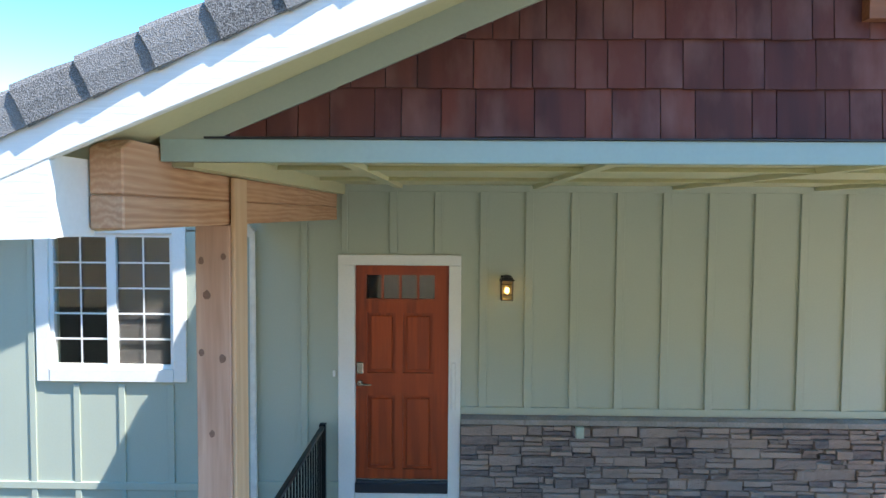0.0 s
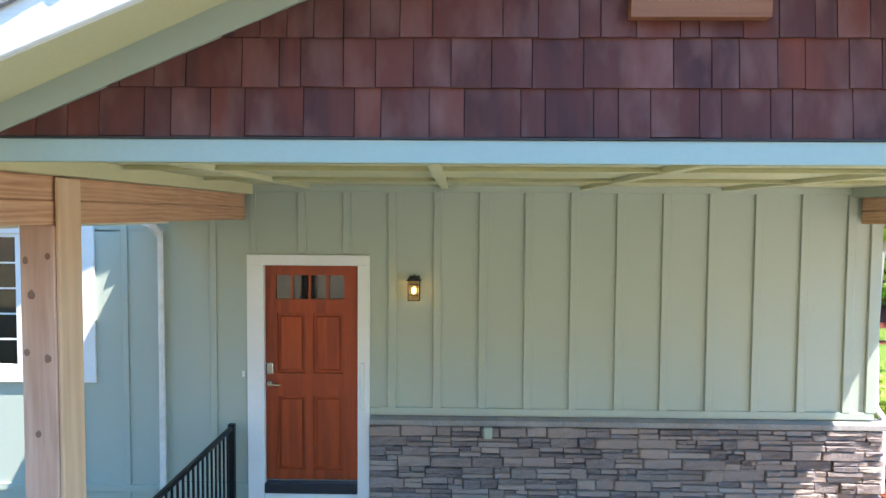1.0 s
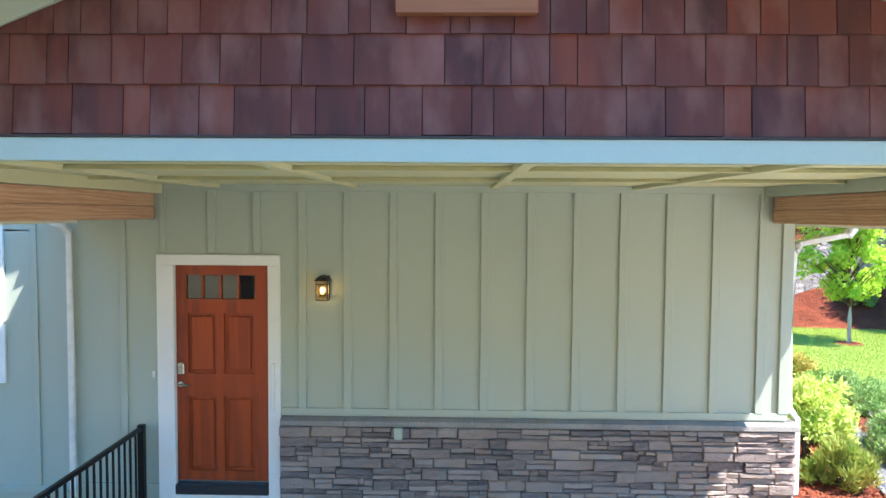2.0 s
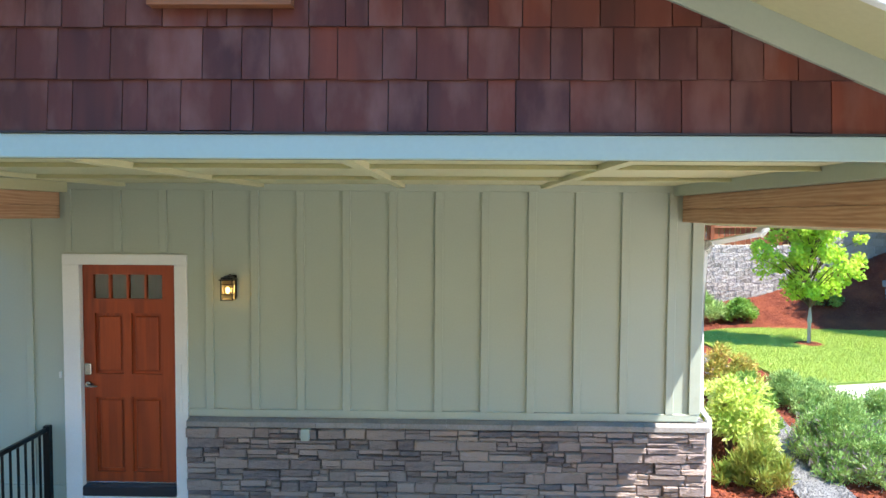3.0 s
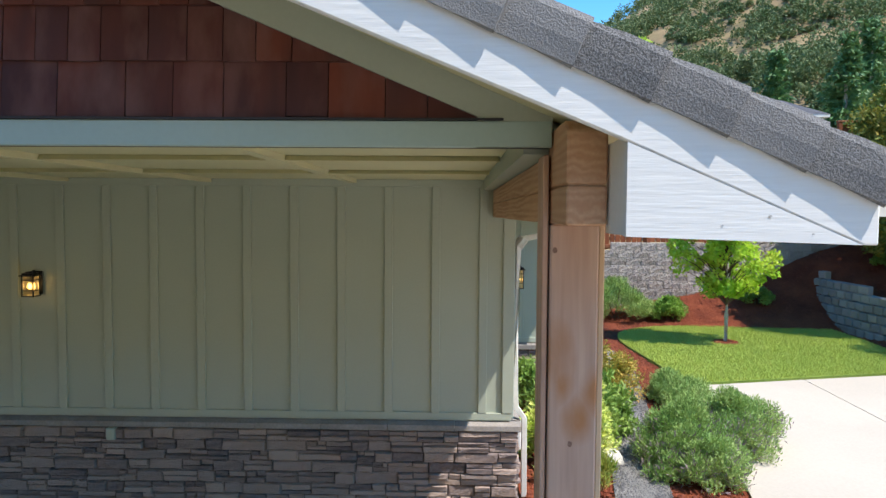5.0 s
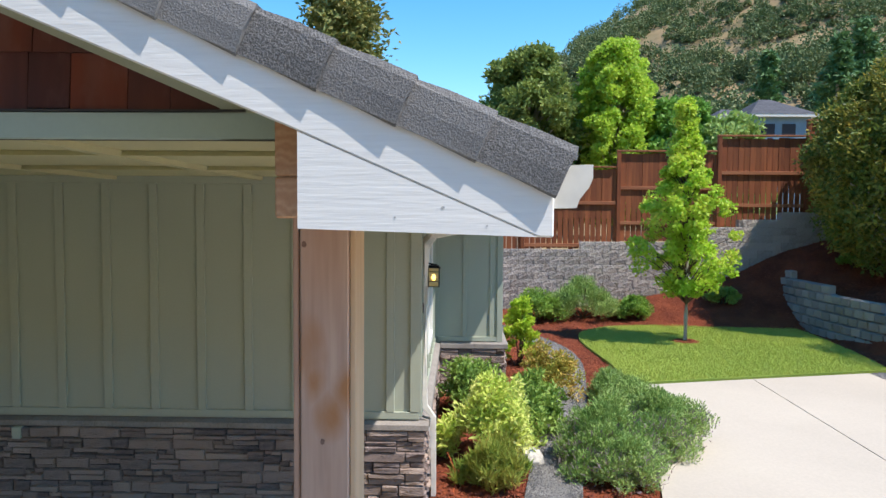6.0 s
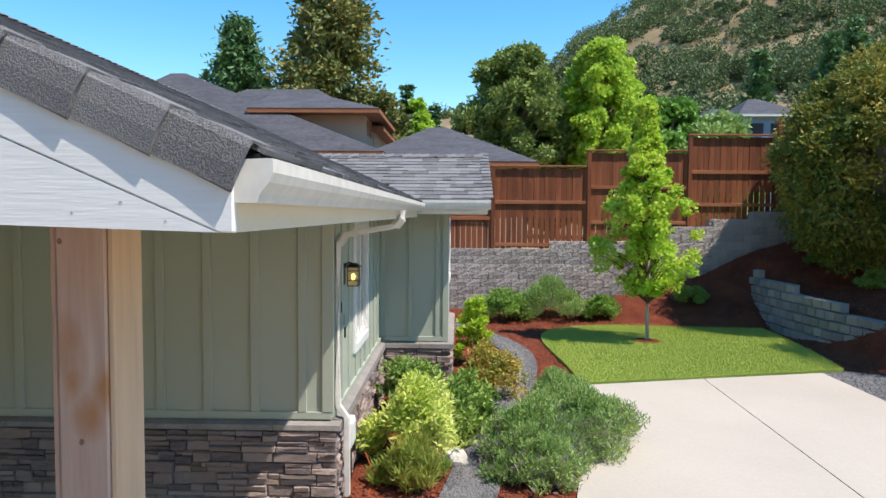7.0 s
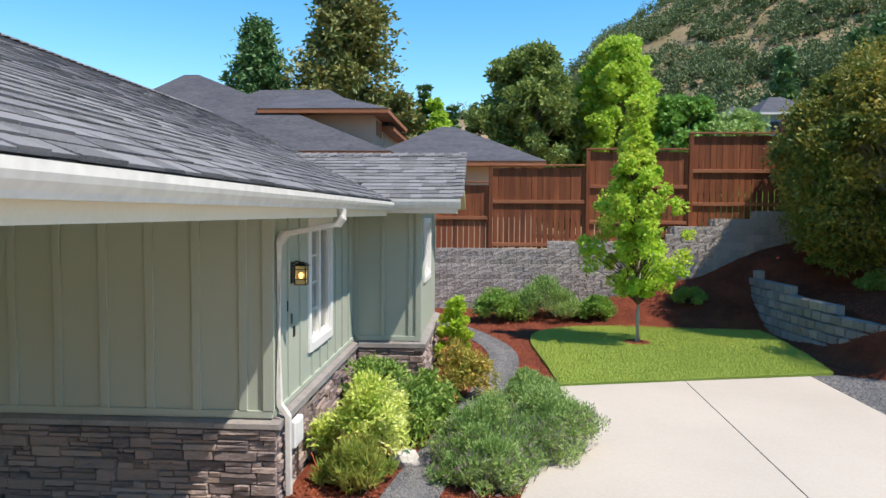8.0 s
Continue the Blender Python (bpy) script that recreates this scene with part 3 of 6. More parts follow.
def sheet(name, nx, ny, x0, x1, y0, y1, fn, material, label, category="ground"):
    bm = bmesh.new()
    g = [[bm.verts.new((x0 + (x1 - x0) * i / nx, y0 + (y1 - y0) * j / ny, fn(x0 + (x1 - x0) * i / nx, y0 + (y1 - y0) * j / ny))) for j in range(ny + 1)] for i in range(nx + 1)]
    for i in range(nx):
        for j in range(ny):
            bm.faces.new((g[i][j], g[i + 1][j], g[i + 1][j + 1], g[i][j + 1]))
    for f in bm.faces:
        f.smooth = True
    return structure(name, bm, material, label, category)


def far_z(x, y):
    """One sheet: level round the house, a wooded hill far behind, unseen sky-blocking rises elsewhere."""
    if -28 < y < 18.6 and -30 < x < 30:
        return mulch_z(min(x, 22), max(y, -10)) - 0.06 - 0.55 * smooth(6.9, 6.3, x) * smooth(1.9, 1.2, y)
    z = 1.0 if y > 18.6 else mulch_z(min(max(x, -30), 22), max(y, -10)) - 0.06
    top = 39 + 26 * smooth(28, 50, x) + 0.62 * min(60, max(0, x - 47)) + 0.30 * min(160, max(0, x - 107))
    # unseen rises behind and to the left, added to block low sky
    back = 62 * smooth(-28, -190, y) + 55 * smooth(-45, -200, x) * smooth(60, 0, y)
    rough = 1 + 0.10 * noise.noise((x * 0.02, y * 0.02, 3)) + 0.05 * noise.noise((x * 0.07, y * 0.07, 5))
    return z + top * rough * smooth(55, 300, y) + back * rough


def graded(a, b, fine_a, fine_b, step, grow):
    out = [fine_a + step * k for k in range(int((fine_b - fine_a) / step) + 1)]
    d = step
    while out[-1] < b:
        d *= grow
        out.append(out[-1] + d)
    d = step
    while out[0] > a:
        d *= grow
        out.insert(0, out[0] - d)
    return out


def grid_mesh(name, xs, ys, fn, material, label):
    verts = [(x, y, fn(x, y)) for x in xs for y in ys]
    n = len(ys)
    faces = [(i * n + j, (i + 1) * n + j, (i + 1) * n + j + 1, i * n + j + 1) for i in range(len(xs) - 1) for j in range(n - 1)]
    me = bpy.data.meshes.new(name)
    me.from_pydata(verts, [], faces)
    me.materials.append(material)
    me.polygons.foreach_set("use_smooth", [True] * len(faces))
    return tagged(new(name, me), label, "ground", "", "structure")


HILL = surface("dry_hillside", (0.36, 0.245, 0.135), (0.17, 0.155, 0.075), 0.95, 0.05, 0.6, None, 0.3, 0.3)
grid_mesh("ground", graded(-900, 1500, -6, 20, 0.5, 1.14), graded(-600, 1800, 0, 18.5, 0.5, 1.13), far_z, HILL, "dry grassy ground, a far hillside and added unseen rises that block sky")
ys = [2 + 0.2 * k for k in range(83)]
grid_mesh("mulch_bed", [4.9 + 0.2 * k for k in range(76)], ys, lambda x, y: mulch_z(x, y) + 0.02 * noise.noise((x * 3, y * 3, 0)), BARK, "red bark mulch bed round the lawn")


def slab(name, outline, z0, z1, material, label, category):
    bm = bmesh.new()
    prism(bm, outline, "z", z0, z1)
    return structure(name, bm, material, label, category)


def spline(pts, n=8):
    out = []
    for i in range(len(pts) - 1):
        p = [Vector(pts[max(0, min(len(pts) - 1, i + k))]) for k in (-1, 0, 1, 2)]
        for k in range(n):
            t = k / n
            out.append(0.5 * (2 * p[1] + (p[2] - p[0]) * t + (2 * p[0] - 5 * p[1] + 4 * p[2] - p[3]) * t * t + (3 * p[1] - p[0] - 3 * p[2] + p[3]) * t ** 3))
    return out + [Vector(pts[-1])]


LAWN_EDGE = [(7.81, 10.76), (12.30, 11.88), (12.55, 13.5), (12.70, 15.5), (12.50, 16.55), (11.2, 16.45), (9.6, 16.25), (8.5, 15.95), (7.85, 15.3), (7.62, 14.4), (7.66, 13.2), (7.74, 12.2)]
LAWN_EDGE = [LAWN_EDGE[0]] + [tuple(p) for p in spline([Vector(p) for p in LAWN_EDGE[1:]], 5)]
slab("lawn", LAWN_EDGE, GROUND - 0.1, GROUND + 0.05, LAWN, "green mown lawn", "lawn")
DRIVE_Z = -0.075
slab("driveway", [(7.82, 10.72), (9.76, 11.20), (9.11, -8.0), (6.4, -8.0), (6.95, 6.3), (7.15, 7.2)], DRIVE_Z - 0.2, DRIVE_Z, CONCRETE, "pale smooth concrete driveway with a control joint", "driveway")
slab("driveway_right", [(9.775, 11.204), (11.86, 11.70), (11.55, -8.0), (9.125, -8.0)], DRIVE_Z - 0.2, DRIVE_Z, CONCRETE, "pale smooth concrete driveway with a control joint", "driveway")
slab("driveway_joint", [(9.755, 11.2), (9.78, 11.2), (9.13, -8.0), (9.105, -8.0)], DRIVE_Z - 0.2, DRIVE_Z - 0.012, MORTAR, "dark recessed joint in the driveway", "driveway")
mid = spline([Vector(p) for p in ((5.93, 5.5), (5.95, 5.9), (6.05, 6.7), (6.42, 8.6), (6.78, 10.5), (7.03, 12.3), (6.95, 13.6), (6.5, 15.0), (5.9, 16.2), (5.4, 16.8))])
sides = []
for i, p in enumerate(mid):
    d = (mid[min(i + 1, len(mid) - 1)] - mid[max(0, i - 1)]).normalized()
    sides.append((p + 0.26 * Vector((-d.y, d.x)), p - 0.26 * Vector((-d.y, d.x))))
bm = bmesh.new()
rows = [[bm.verts.new((*a.lerp(b, k / 4), GROUND + 0.022 + 0.01 * (1 - abs(k - 2) / 2))) for k in range(5)] for a, b in sides]
for r0, r1 in zip(rows, rows[1:]):
    for k in range(4):
        bm.faces.new((r0[k], r0[k + 1], r1[k + 1], r1[k]))
bmesh.ops.recalc_face_normals(bm, faces=bm.faces)
structure("gravel_path", bm, GRAVEL, "grey gravel garden path winding past the beds", "path")
slab("gravel_strip", [(11.90, 11.72), (12.32, 11.84), (13.6, 11.2), (14.4, 8.0), (13.9, 2.0), (11.66, 2.0)], GROUND - 0.1, GROUND + 0.015, GRAVEL, "grey gravel strip beside the driveway", "path")
# out of view: pale ground added to bounce sun into the porch
sheet("bounce_forecourt", 12, 22, 4.3, 6.5, -9.0, 2.25, lambda x, y: -0.47 + 0.40 * smooth(2.8, 6.3, x), CONCRETE, "unseen pale forecourt added to bounce sun into the porch", "driveway")
# out of view: dark ground added to cut bounce from the front left
slab("front_dark_ground", [(-14.0, -9.0), (4.25, -9.0), (4.25, 2.25), (-1.7, 2.25), (-1.7, 6.5), (-14.0, 6.5)], LOW - 0.3, LOW - 0.15, DARK_GROUND, "unseen dark ground added to cut bounce before the porch", "bed")
# out of view: pale slab added to bounce sun onto the wall's right end
slab("bounce_side_slab", [(4.93, 2.3), (6.2, 2.3), (7.05, 2.3), (7.2, 5.6), (4.93, 5.6)], GROUND - 0.3, GROUND + 0.035, CONCRETE, "unseen pale slab added to bounce sun onto the porch wall", "path")


def inside(x, y, poly):
    c = False
    for (xa, ya), (xb, yb) in zip(poly, poly[1:] + poly[:1]):
        if (ya > y) != (yb > y) and x < (xb - xa) * (y - ya) / (yb - ya) + xa:
            c = not c
    return c


def scatter(name, n, region, test, height, sizes, material, seed, label, upright):
    """Tiny blades or chips as one mesh."""
    rng = np.random.default_rng(seed)
    verts, faces = [], []
    for k in range(n):
        x, y = rng.uniform(region[0], region[1]), rng.uniform(region[2], region[3])
        if not test(x, y):
            continue
        z, a, L = height(x, y), rng.uniform(0, 2 * math.pi), rng.uniform(*sizes)
        c, s = math.cos(a), math.sin(a)
        i = len(verts)
        if upright:
            w, lean = 0.14 * L + 0.002, rng.uniform(-0.5, 0.5) * L
            verts += [(x - w * c, y - w * s, z - 0.01), (x + w * c, y + w * s, z - 0.01), (x + lean * s, y - lean * c, z + L)]
            faces.append((i, i + 1, i + 2))
        else:
            w, t = L * rng.uniform(0.35, 0.8), rng.uniform(0.004, 0.5) * L
            verts += [(x - L * c, y - L * s, z - 0.004), (x + w * s, y - w * c, z), (x + L * c, y + L * s, z - 0.002), (x - w * s, y + w * c, z), (x, y, z + 0.006 + t)]
            faces += [(i, i + 1, i + 4), (i + 1, i + 2, i + 4), (i + 2, i + 3, i + 4), (i + 3, i, i + 4)]
    me = bpy.data.meshes.new(name)
    me.from_pydata(verts, [], faces)
    me.materials.append(material)
    return tagged(new(name, me), label, name.split("_")[0], "", "stuff")


scatter("grass", 170000, (7.55, 12.8, 10.7, 16.6), lambda x, y: inside(x, y, LAWN_EDGE), lambda x, y: GROUND + 0.05, (0.016, 0.036), BLADE, 81, "short green grass blades covering the lawn", True)
on_path = [tuple(a) for a, b in sides] + [tuple(b) for a, b in sides][::-1]
scatter("gravel", 42000, (5.4, 7.4, 5.2, 16.6), lambda x, y: inside(x, y, on_path), lambda x, y: GROUND + 0.03, (0.006, 0.016), PEBBLE, 82, "loose grey gravel stones on the path", False)
scatter("gravel", 12000, (11.6, 14.2, 7.0, 11.9), lambda x, y: inside(x, y, [(11.90, 11.72), (12.32, 11.84), (13.6, 11.2), (14.4, 8.0), (13.9, 2.0), (11.66, 2.0)]), lambda x, y: GROUND + 0.02, (0.010, 0.022), PEBBLE, 83, "loose grey gravel stones beside the driveway", False)
scatter("mulch_chips", 60000, (4.95, 14.5, 6.0, 18.4), lambda x, y: not inside(x, y, LAWN_EDGE) and not inside(x, y, on_path) and (x < 6.88 + 0.2 * (y - 6.3) or y > 11.9) and not (x < 5.9 and y > 10.9 and y < 13.5), lambda x, y: mulch_z(x, y) + 0.012, (0.012, 0.035), CHIP, 84, "loose red-brown bark chips on the beds", False)


# ---- foliage ----
def leaf_mat(name, a, b, c, through=0.35, rough=0.5, patch=1.3):
    m, nt, ln, p = nodes_of(name)
    rnd = nt.new("ShaderNodeNewGeometry").outputs["Random Per Island"]
    tc = nt.new("ShaderNodeTexCoord").outputs["Object"]
    big = ramp(nt, ln, noise_of(nt, ln, tc, patch, 3), 0.35, 0.65)
    col = mixed(nt, ln, big, mixed(nt, ln, rnd, a, b), mixed(nt, ln, rnd, b, c))
    ln.new(col, p.inputs["Base Color"])
    p.inputs["Roughness"].default_value = rough
    p.inputs["Specular IOR Level"].default_value = 0.3
    tr = nt.new("ShaderNodeBsdfTranslucent")
    ln.new(col, tr.inputs["Color"])
    mx = nt.new("ShaderNodeMixShader")
    mx.inputs[0].default_value = through
    ln.new(p.outputs[0], mx.inputs[1])
    ln.new(tr.outputs[0], mx.inputs[2])
    ln.new(mx.outputs[0], nt["Material Output"].inputs["Surface"])
    return m


def leaves(name, centres, outward, length, width, material, parent, seed, up=0.4, label=""):
    """Many small folded leaves as one mesh: centres and outward directions are n x 3 arrays."""
    rng = np.random.default_rng(seed)
    n = len(centres)
    d = outward + rng.normal(0, 0.7, (n, 3)) + np.array([0, 0, up])
    d /= np.linalg.norm(d, axis=1, keepdims=True) + 1e-9
    q = rng.normal(0, 1, (n, 3))
    s = np.cross(d, q)
    s /= np.linalg.norm(s, axis=1, keepdims=True) + 1e-9
    u = np.cross(s, d)
    L = (length * rng.uniform(0.6, 1.25, n))[:, None]
    W = (width * rng.uniform(0.7, 1.2, n))[:, None]
    base, tip = centres - 0.4 * L * d, centres + 0.6 * L * d
    left, right = centres - 0.5 * W * s + 0.15 * W * u, centres + 0.5 * W * s + 0.15 * W * u
    v = np.stack([base, right, tip, left], 1).reshape(-1, 3)
    k = np.arange(n)[:, None] * 4
    f = np.concatenate([k + np.array([[0, 1, 2]]), k + np.array([[0, 2, 3]])], 1).reshape(-1, 3)
    me = bpy.data.meshes.new(name)
    me.from_pydata(v.tolist(), [], f.tolist())
    me.materials.append(material)
    ob = new(name, me)
    ob.parent = parent
    return tagged(ob, label)


def clumps(rng, centres, radii, per, squash=0.8):
    """Leaf places scattered in the shells of clumps."""
    c, r = np.asarray(centres, float), np.asarray(radii, float)
    v = rng.normal(0, 1, (len(c), per, 3))
    v /= np.linalg.norm(v, axis=2, keepdims=True)
    rad = r[:, None, None] * rng.uniform(0.45, 1.08, (len(c), per, 1))
    p = c[:, None, :] + v * rad * np.array([1, 1, squash])
    return p.reshape(-1, 3), v.reshape(-1, 3)


def mound(name, label, category, at, rx, ry, height, n_clump, per, leaf, material, seed, group="", stems=True, up=0.4, spread=0.30, uneven=1.0, tips=None):
    """A shrub: short woody stems and a crown of leaf clumps over an uneven dome."""
    rng = np.random.default_rng(seed)
    t = thing(name, label, category, group, "", at)
    a, h = rng.uniform(0, 2 * math.pi, n_clump), rng.uniform(0, 1, n_clump) ** 0.8
    rr = np.sqrt(1 - (h * 0.97) ** 2) * rng.uniform(0.55, 0.92, n_clump)
    lump = 1 + uneven * (0.16 * np.sin(3 * a + seed) + 0.12 * np.sin(5 * a + 2.3 * seed))
    rr = rr * lump
    c = np.stack([rx * rr * np.cos(a), ry * rr * np.sin(a), height * (0.9 + 0.2 * np.sin(2 * a + seed)) * (0.12 + 0.74 * h * rng.uniform(0.75, 1.0, n_clump))], 1)
    p, v = clumps(rng, c, spread * min(rx, ry) * rng.uniform(0.7, 1.2, n_clump), per)
    keep = p[:, 2] > 0.0
    leaves("leafage", p[keep], v[keep], leaf[0], leaf[1], material, t, seed, up)
    if tips:
        chosen = keep & (p[:, 2] < 0.62 * height) & (rng.uniform(0, 1, len(p)) < 0.10)
        leaves("flower_spike", p[chosen] + 0.04 * v[chosen], v[chosen], 1.3 * leaf[0], leaf[1], tips, t, seed + 1, up, "dull purple-brown flower spikes")
    if stems:
        bm = bmesh.new()
        for k in range(9):
            e = c[k % n_clump]
            tube(bm, [(0.06 * math.cos(k), 0.06 * math.sin(k), -0.08), (e[0] * 0.5, e[1] * 0.5, e[2] * 0.5), tuple(e)], [0.014, 0.010, 0.004], 5)
        part("stem", bm, TWIG, t)
    return t


TWIG = surface("twig_bark", (0.16, 0.11, 0.08), (0.10, 0.07, 0.05), 0.9, 8, 60)
TRUNK = surface("grey_bark", (0.56, 0.52, 0.46), (0.42, 0.385, 0.335), 0.9, 6, 40, (1, 1, 0.3), 0.7, 0.01)
L_MAPLE = leaf_mat("maple_leaf", (0.32, 0.564, 0.048), (0.488, 0.722, 0.079), (0.72, 0.73, 0.14), 0.45)
L_YELLOW = leaf_mat("variegated_leaf", (0.316, 0.515, 0.074), (0.727, 0.786, 0.18), (0.8, 0.8, 0.39), 0.3)
L_DARK = leaf_mat("dark_shrub_leaf", (0.116, 0.221, 0.056), (0.231, 0.38, 0.076), (0.397, 0.522, 0.125), 0.25)
L_GREEN = leaf_mat("green_shrub_leaf", (0.112, 0.257, 0.049), (0.225, 0.399, 0.078), (0.36, 0.513, 0.098), 0.35)
L_LIME = leaf_mat("lime_leaf", (0.277, 0.479, 0.043), (0.454, 0.627, 0.058), (0.63, 0.684, 0.086), 0.4)
L_BRONZE = leaf_mat("bronze_leaf", (0.2, 0.32, 0.054), (0.481, 0.44, 0.091), (0.72, 0.38, 0.129), 0.3)
L_LAV = leaf_mat("lavender_leaf", (0.16, 0.30, 0.085), (0.28, 0.44, 0.125), (0.44, 0.53, 0.20), 0.25)
L_LAVTIP = leaf_mat("lavender_bud", (0.22, 0.20, 0.17), (0.30, 0.22, 0.25), (0.24, 0.20, 0.20), 0.2)
L_HEDGE = leaf_mat("photinia_leaf", (0.07, 0.13, 0.025), (0.17, 0.23, 0.045), (0.60, 0.44, 0.09), 0.3)
L_FERN = leaf_mat("feathery_leaf", (0.16, 0.28, 0.05), (0.34, 0.42, 0.08), (0.40, 0.30, 0.08), 0.3)
L_OAK = leaf_mat("oak_leaf", (0.113, 0.188, 0.055), (0.224, 0.314, 0.082), (0.352, 0.418, 0.109), 0.3)
L_POPLAR = leaf_mat("poplar_leaf", (0.27, 0.467, 0.051), (0.459, 0.64, 0.077), (0.594, 0.761, 0.128), 0.4)
L_FIR = leaf_mat("fir_needles", (0.053, 0.143, 0.056), (0.107, 0.224, 0.084), (0.159, 0.286, 0.094), 0.15)
L_CEDAR = leaf_mat("cedar_needles", (0.10, 0.16, 0.045), (0.22, 0.245, 0.07), (0.38, 0.325, 0.115), 0.15)
L_GREEN_FAR = leaf_mat("mid_green_leaf", (0.102, 0.255, 0.051), (0.17, 0.357, 0.068), (0.255, 0.459, 0.085), 0.3)
L_PALE = leaf_mat("pale_green_leaf", (0.238, 0.374, 0.102), (0.34, 0.493, 0.153), (0.442, 0.578, 0.221), 0.3)
L_HILL = leaf_mat("hill_oak_leaf", (0.075, 0.13, 0.05), (0.115, 0.175, 0.065), (0.25, 0.265, 0.12), 0.12, 0.6, 0.30)

# ---- the garden ----
G = GROUND
# young maple on the lawn
rng = np.random.default_rng(3)
maple = thing("maple_tree", "young columnar maple with lime green leaves on the lawn", "tree", "", "", (9.70, 14.24, G + 0.05))
bm = bmesh.new()
tube(bm, [(0, 0, -0.1), (0, 0, 0.5), (0.01, 0, 1.2), (-0.03, 0, 2.2), (-0.06, 0, 3.3), (-0.12, 0, 4.6)], [0.05, 0.042, 0.036, 0.028, 0.018, 0.005], 8)
part("trunk", bm, TRUNK, maple)
cs, rs = [], []
bm = bmesh.new()
for k in range(300):
    h = rng.uniform(0, 1) ** 0.85
    z = 1.0 + 3.75 * h
    wide = 0.08 + 0.84 * (1 - 0.95 * smooth(0.36, 0.90, h)) * (0.5 + 0.5 * smooth(0.0, 0.14, h))
    a = rng.uniform(0, 2 * math.pi)
    r = wide * rng.uniform(0.2, 1.0) * (1 + 0.2 * math.sin(2 * a + 9 * h))
    e = (-0.08 * h + r * math.cos(a), r * math.sin(a), z)
    cs.append(e)
    rs.append(0.14 * (1.15 - 0.4 * h) * rng.uniform(0.6, 1.4))
    tube(bm, [(-0.06 * h, 0, max(0.75, z - 0.5 * r - 0.25)), (0.6 * e[0], 0.6 * e[1], z - 0.2 * r), e], [0.012, 0.008, 0.003], 5)
part("limbwork", bm, TWIG, maple)
p, v = clumps(rng, cs, rs, 85, 0.9)
leaves("crown", p, v, 0.076, 0.068, L_MAPLE, maple, 4, 0.0)
bm = bmesh.new()
bmesh.ops.create_cone(bm, cap_ends=True, segments=20, radius1=0.30, radius2=0.22, depth=0.03)
ring = part("mulch_ring", bm, BARK, maple, "brown mulch ring round the trunk")
ring.location = (0, 0, 0.012)

mound("lavender_bush", "large rounded grey-green lavender bush beside the driveway", "bush", (7.05, 7.75, G), 1.12, 0.60, 0.74, 360, 150, (0.055, 0.013), L_LAV, 21, "", True, 1.1, 0.22, 0.2, L_LAVTIP).rotation_euler = (0, 0, 0.62)
mound("lavender_bush", "low lavender bush spilling over the gravel path", "bush", (6.68, 7.12, G), 0.50, 0.52, 0.52, 170, 150, (0.055, 0.013), L_LAV, 35, "", True, 1.1, 0.2, 0.2, L_LAVTIP)
mound("lavender_bush", "smaller green lavender bush by the gravel path", "bush", (7.36, 9.75, G), 0.40, 0.95, 0.50, 140, 130, (0.055, 0.013), L_LAV, 22, "", True, 1.1, 0.26)
mound("variegated_shrub", "yellow-green variegated shrub against the house wall", "shrub", (5.50, 7.55, G), 0.54, 0.50, 1.12, 42, 150, (0.085, 0.028), L_YELLOW, 23)
mound("fern_shrub", "small feathery green shrub in the mulch", "shrub", (5.50, 6.82, G), 0.36, 0.30, 0.54, 48, 80, (0.13, 0.016), L_FERN, 24, "", True, 1.4)
mound("dark_shrub", "dark green leafy shrub in the bed", "shrub", (5.95, 8.35, G), 0.48, 0.45, 0.82, 50, 80, (0.09, 0.035), L_DARK, 25)
mound("dark_shrub", "dark green leafy shrub tucked against the bay", "shrub", (5.35, 9.3, G), 0.45, 0.5, 0.85, 40, 70, (0.09, 0.035), L_DARK, 26)
mound("bronze_shrub", "bronze and green shrub beside the gravel path", "shrub", (6.38, 9.95, G), 0.45, 0.45, 0.86, 50, 80, (0.075, 0.028), L_BRONZE, 27)
mound("lime_shrub", "bright lime green shrub at the bay corner", "shrub", (6.18, 12.1, G), 0.32, 0.45, 1.25, 40, 80, (0.09, 0.04), L_LIME, 28)
mound("round_shrub", "rounded bright green shrub below the block wall", "shrub", (6.95, 16.7, 0.0), 0.62, 0.55, 0.85, 55, 90, (0.08, 0.04), L_GREEN, 29)
mound("lavender_hedge", "wide grey-green lavender clump below the block wall", "bush", (8.15, 17.1, 0.05), 1.05, 0.75, 0.95, 110, 110, (0.13, 0.018), L_LAV, 30, "", True, 1.2, 0.28)
mound("round_shrub", "small rounded green shrub in the mulch", "shrub", (9.30, 16.75, 0.02), 0.48, 0.45, 0.62, 45, 90, (0.08, 0.04), L_GREEN, 31)
mound("low_shrub", "low dark shrub in the shaded mulch", "shrub", (11.5, 17.1, mulch_z(11.5, 17.1)), 0.45, 0.4, 0.42, 35, 80, (0.08, 0.03), L_DARK, 32)
mound("low_shrub", "low grey-green shrub above the block wall", "shrub", (14.3, 16.6, mulch_z(14.3, 16.6)), 0.35, 0.35, 0.40, 35, 80, (0.06, 0.03), L_DARK, 33)
mound("low_shrub", "low grey-green shrub above the block wall", "shrub", (14.5, 14.9, mulch_z(14.5, 14.9)), 0.35, 0.35, 0.40, 35, 80, (0.06, 0.03), L_DARK, 34)
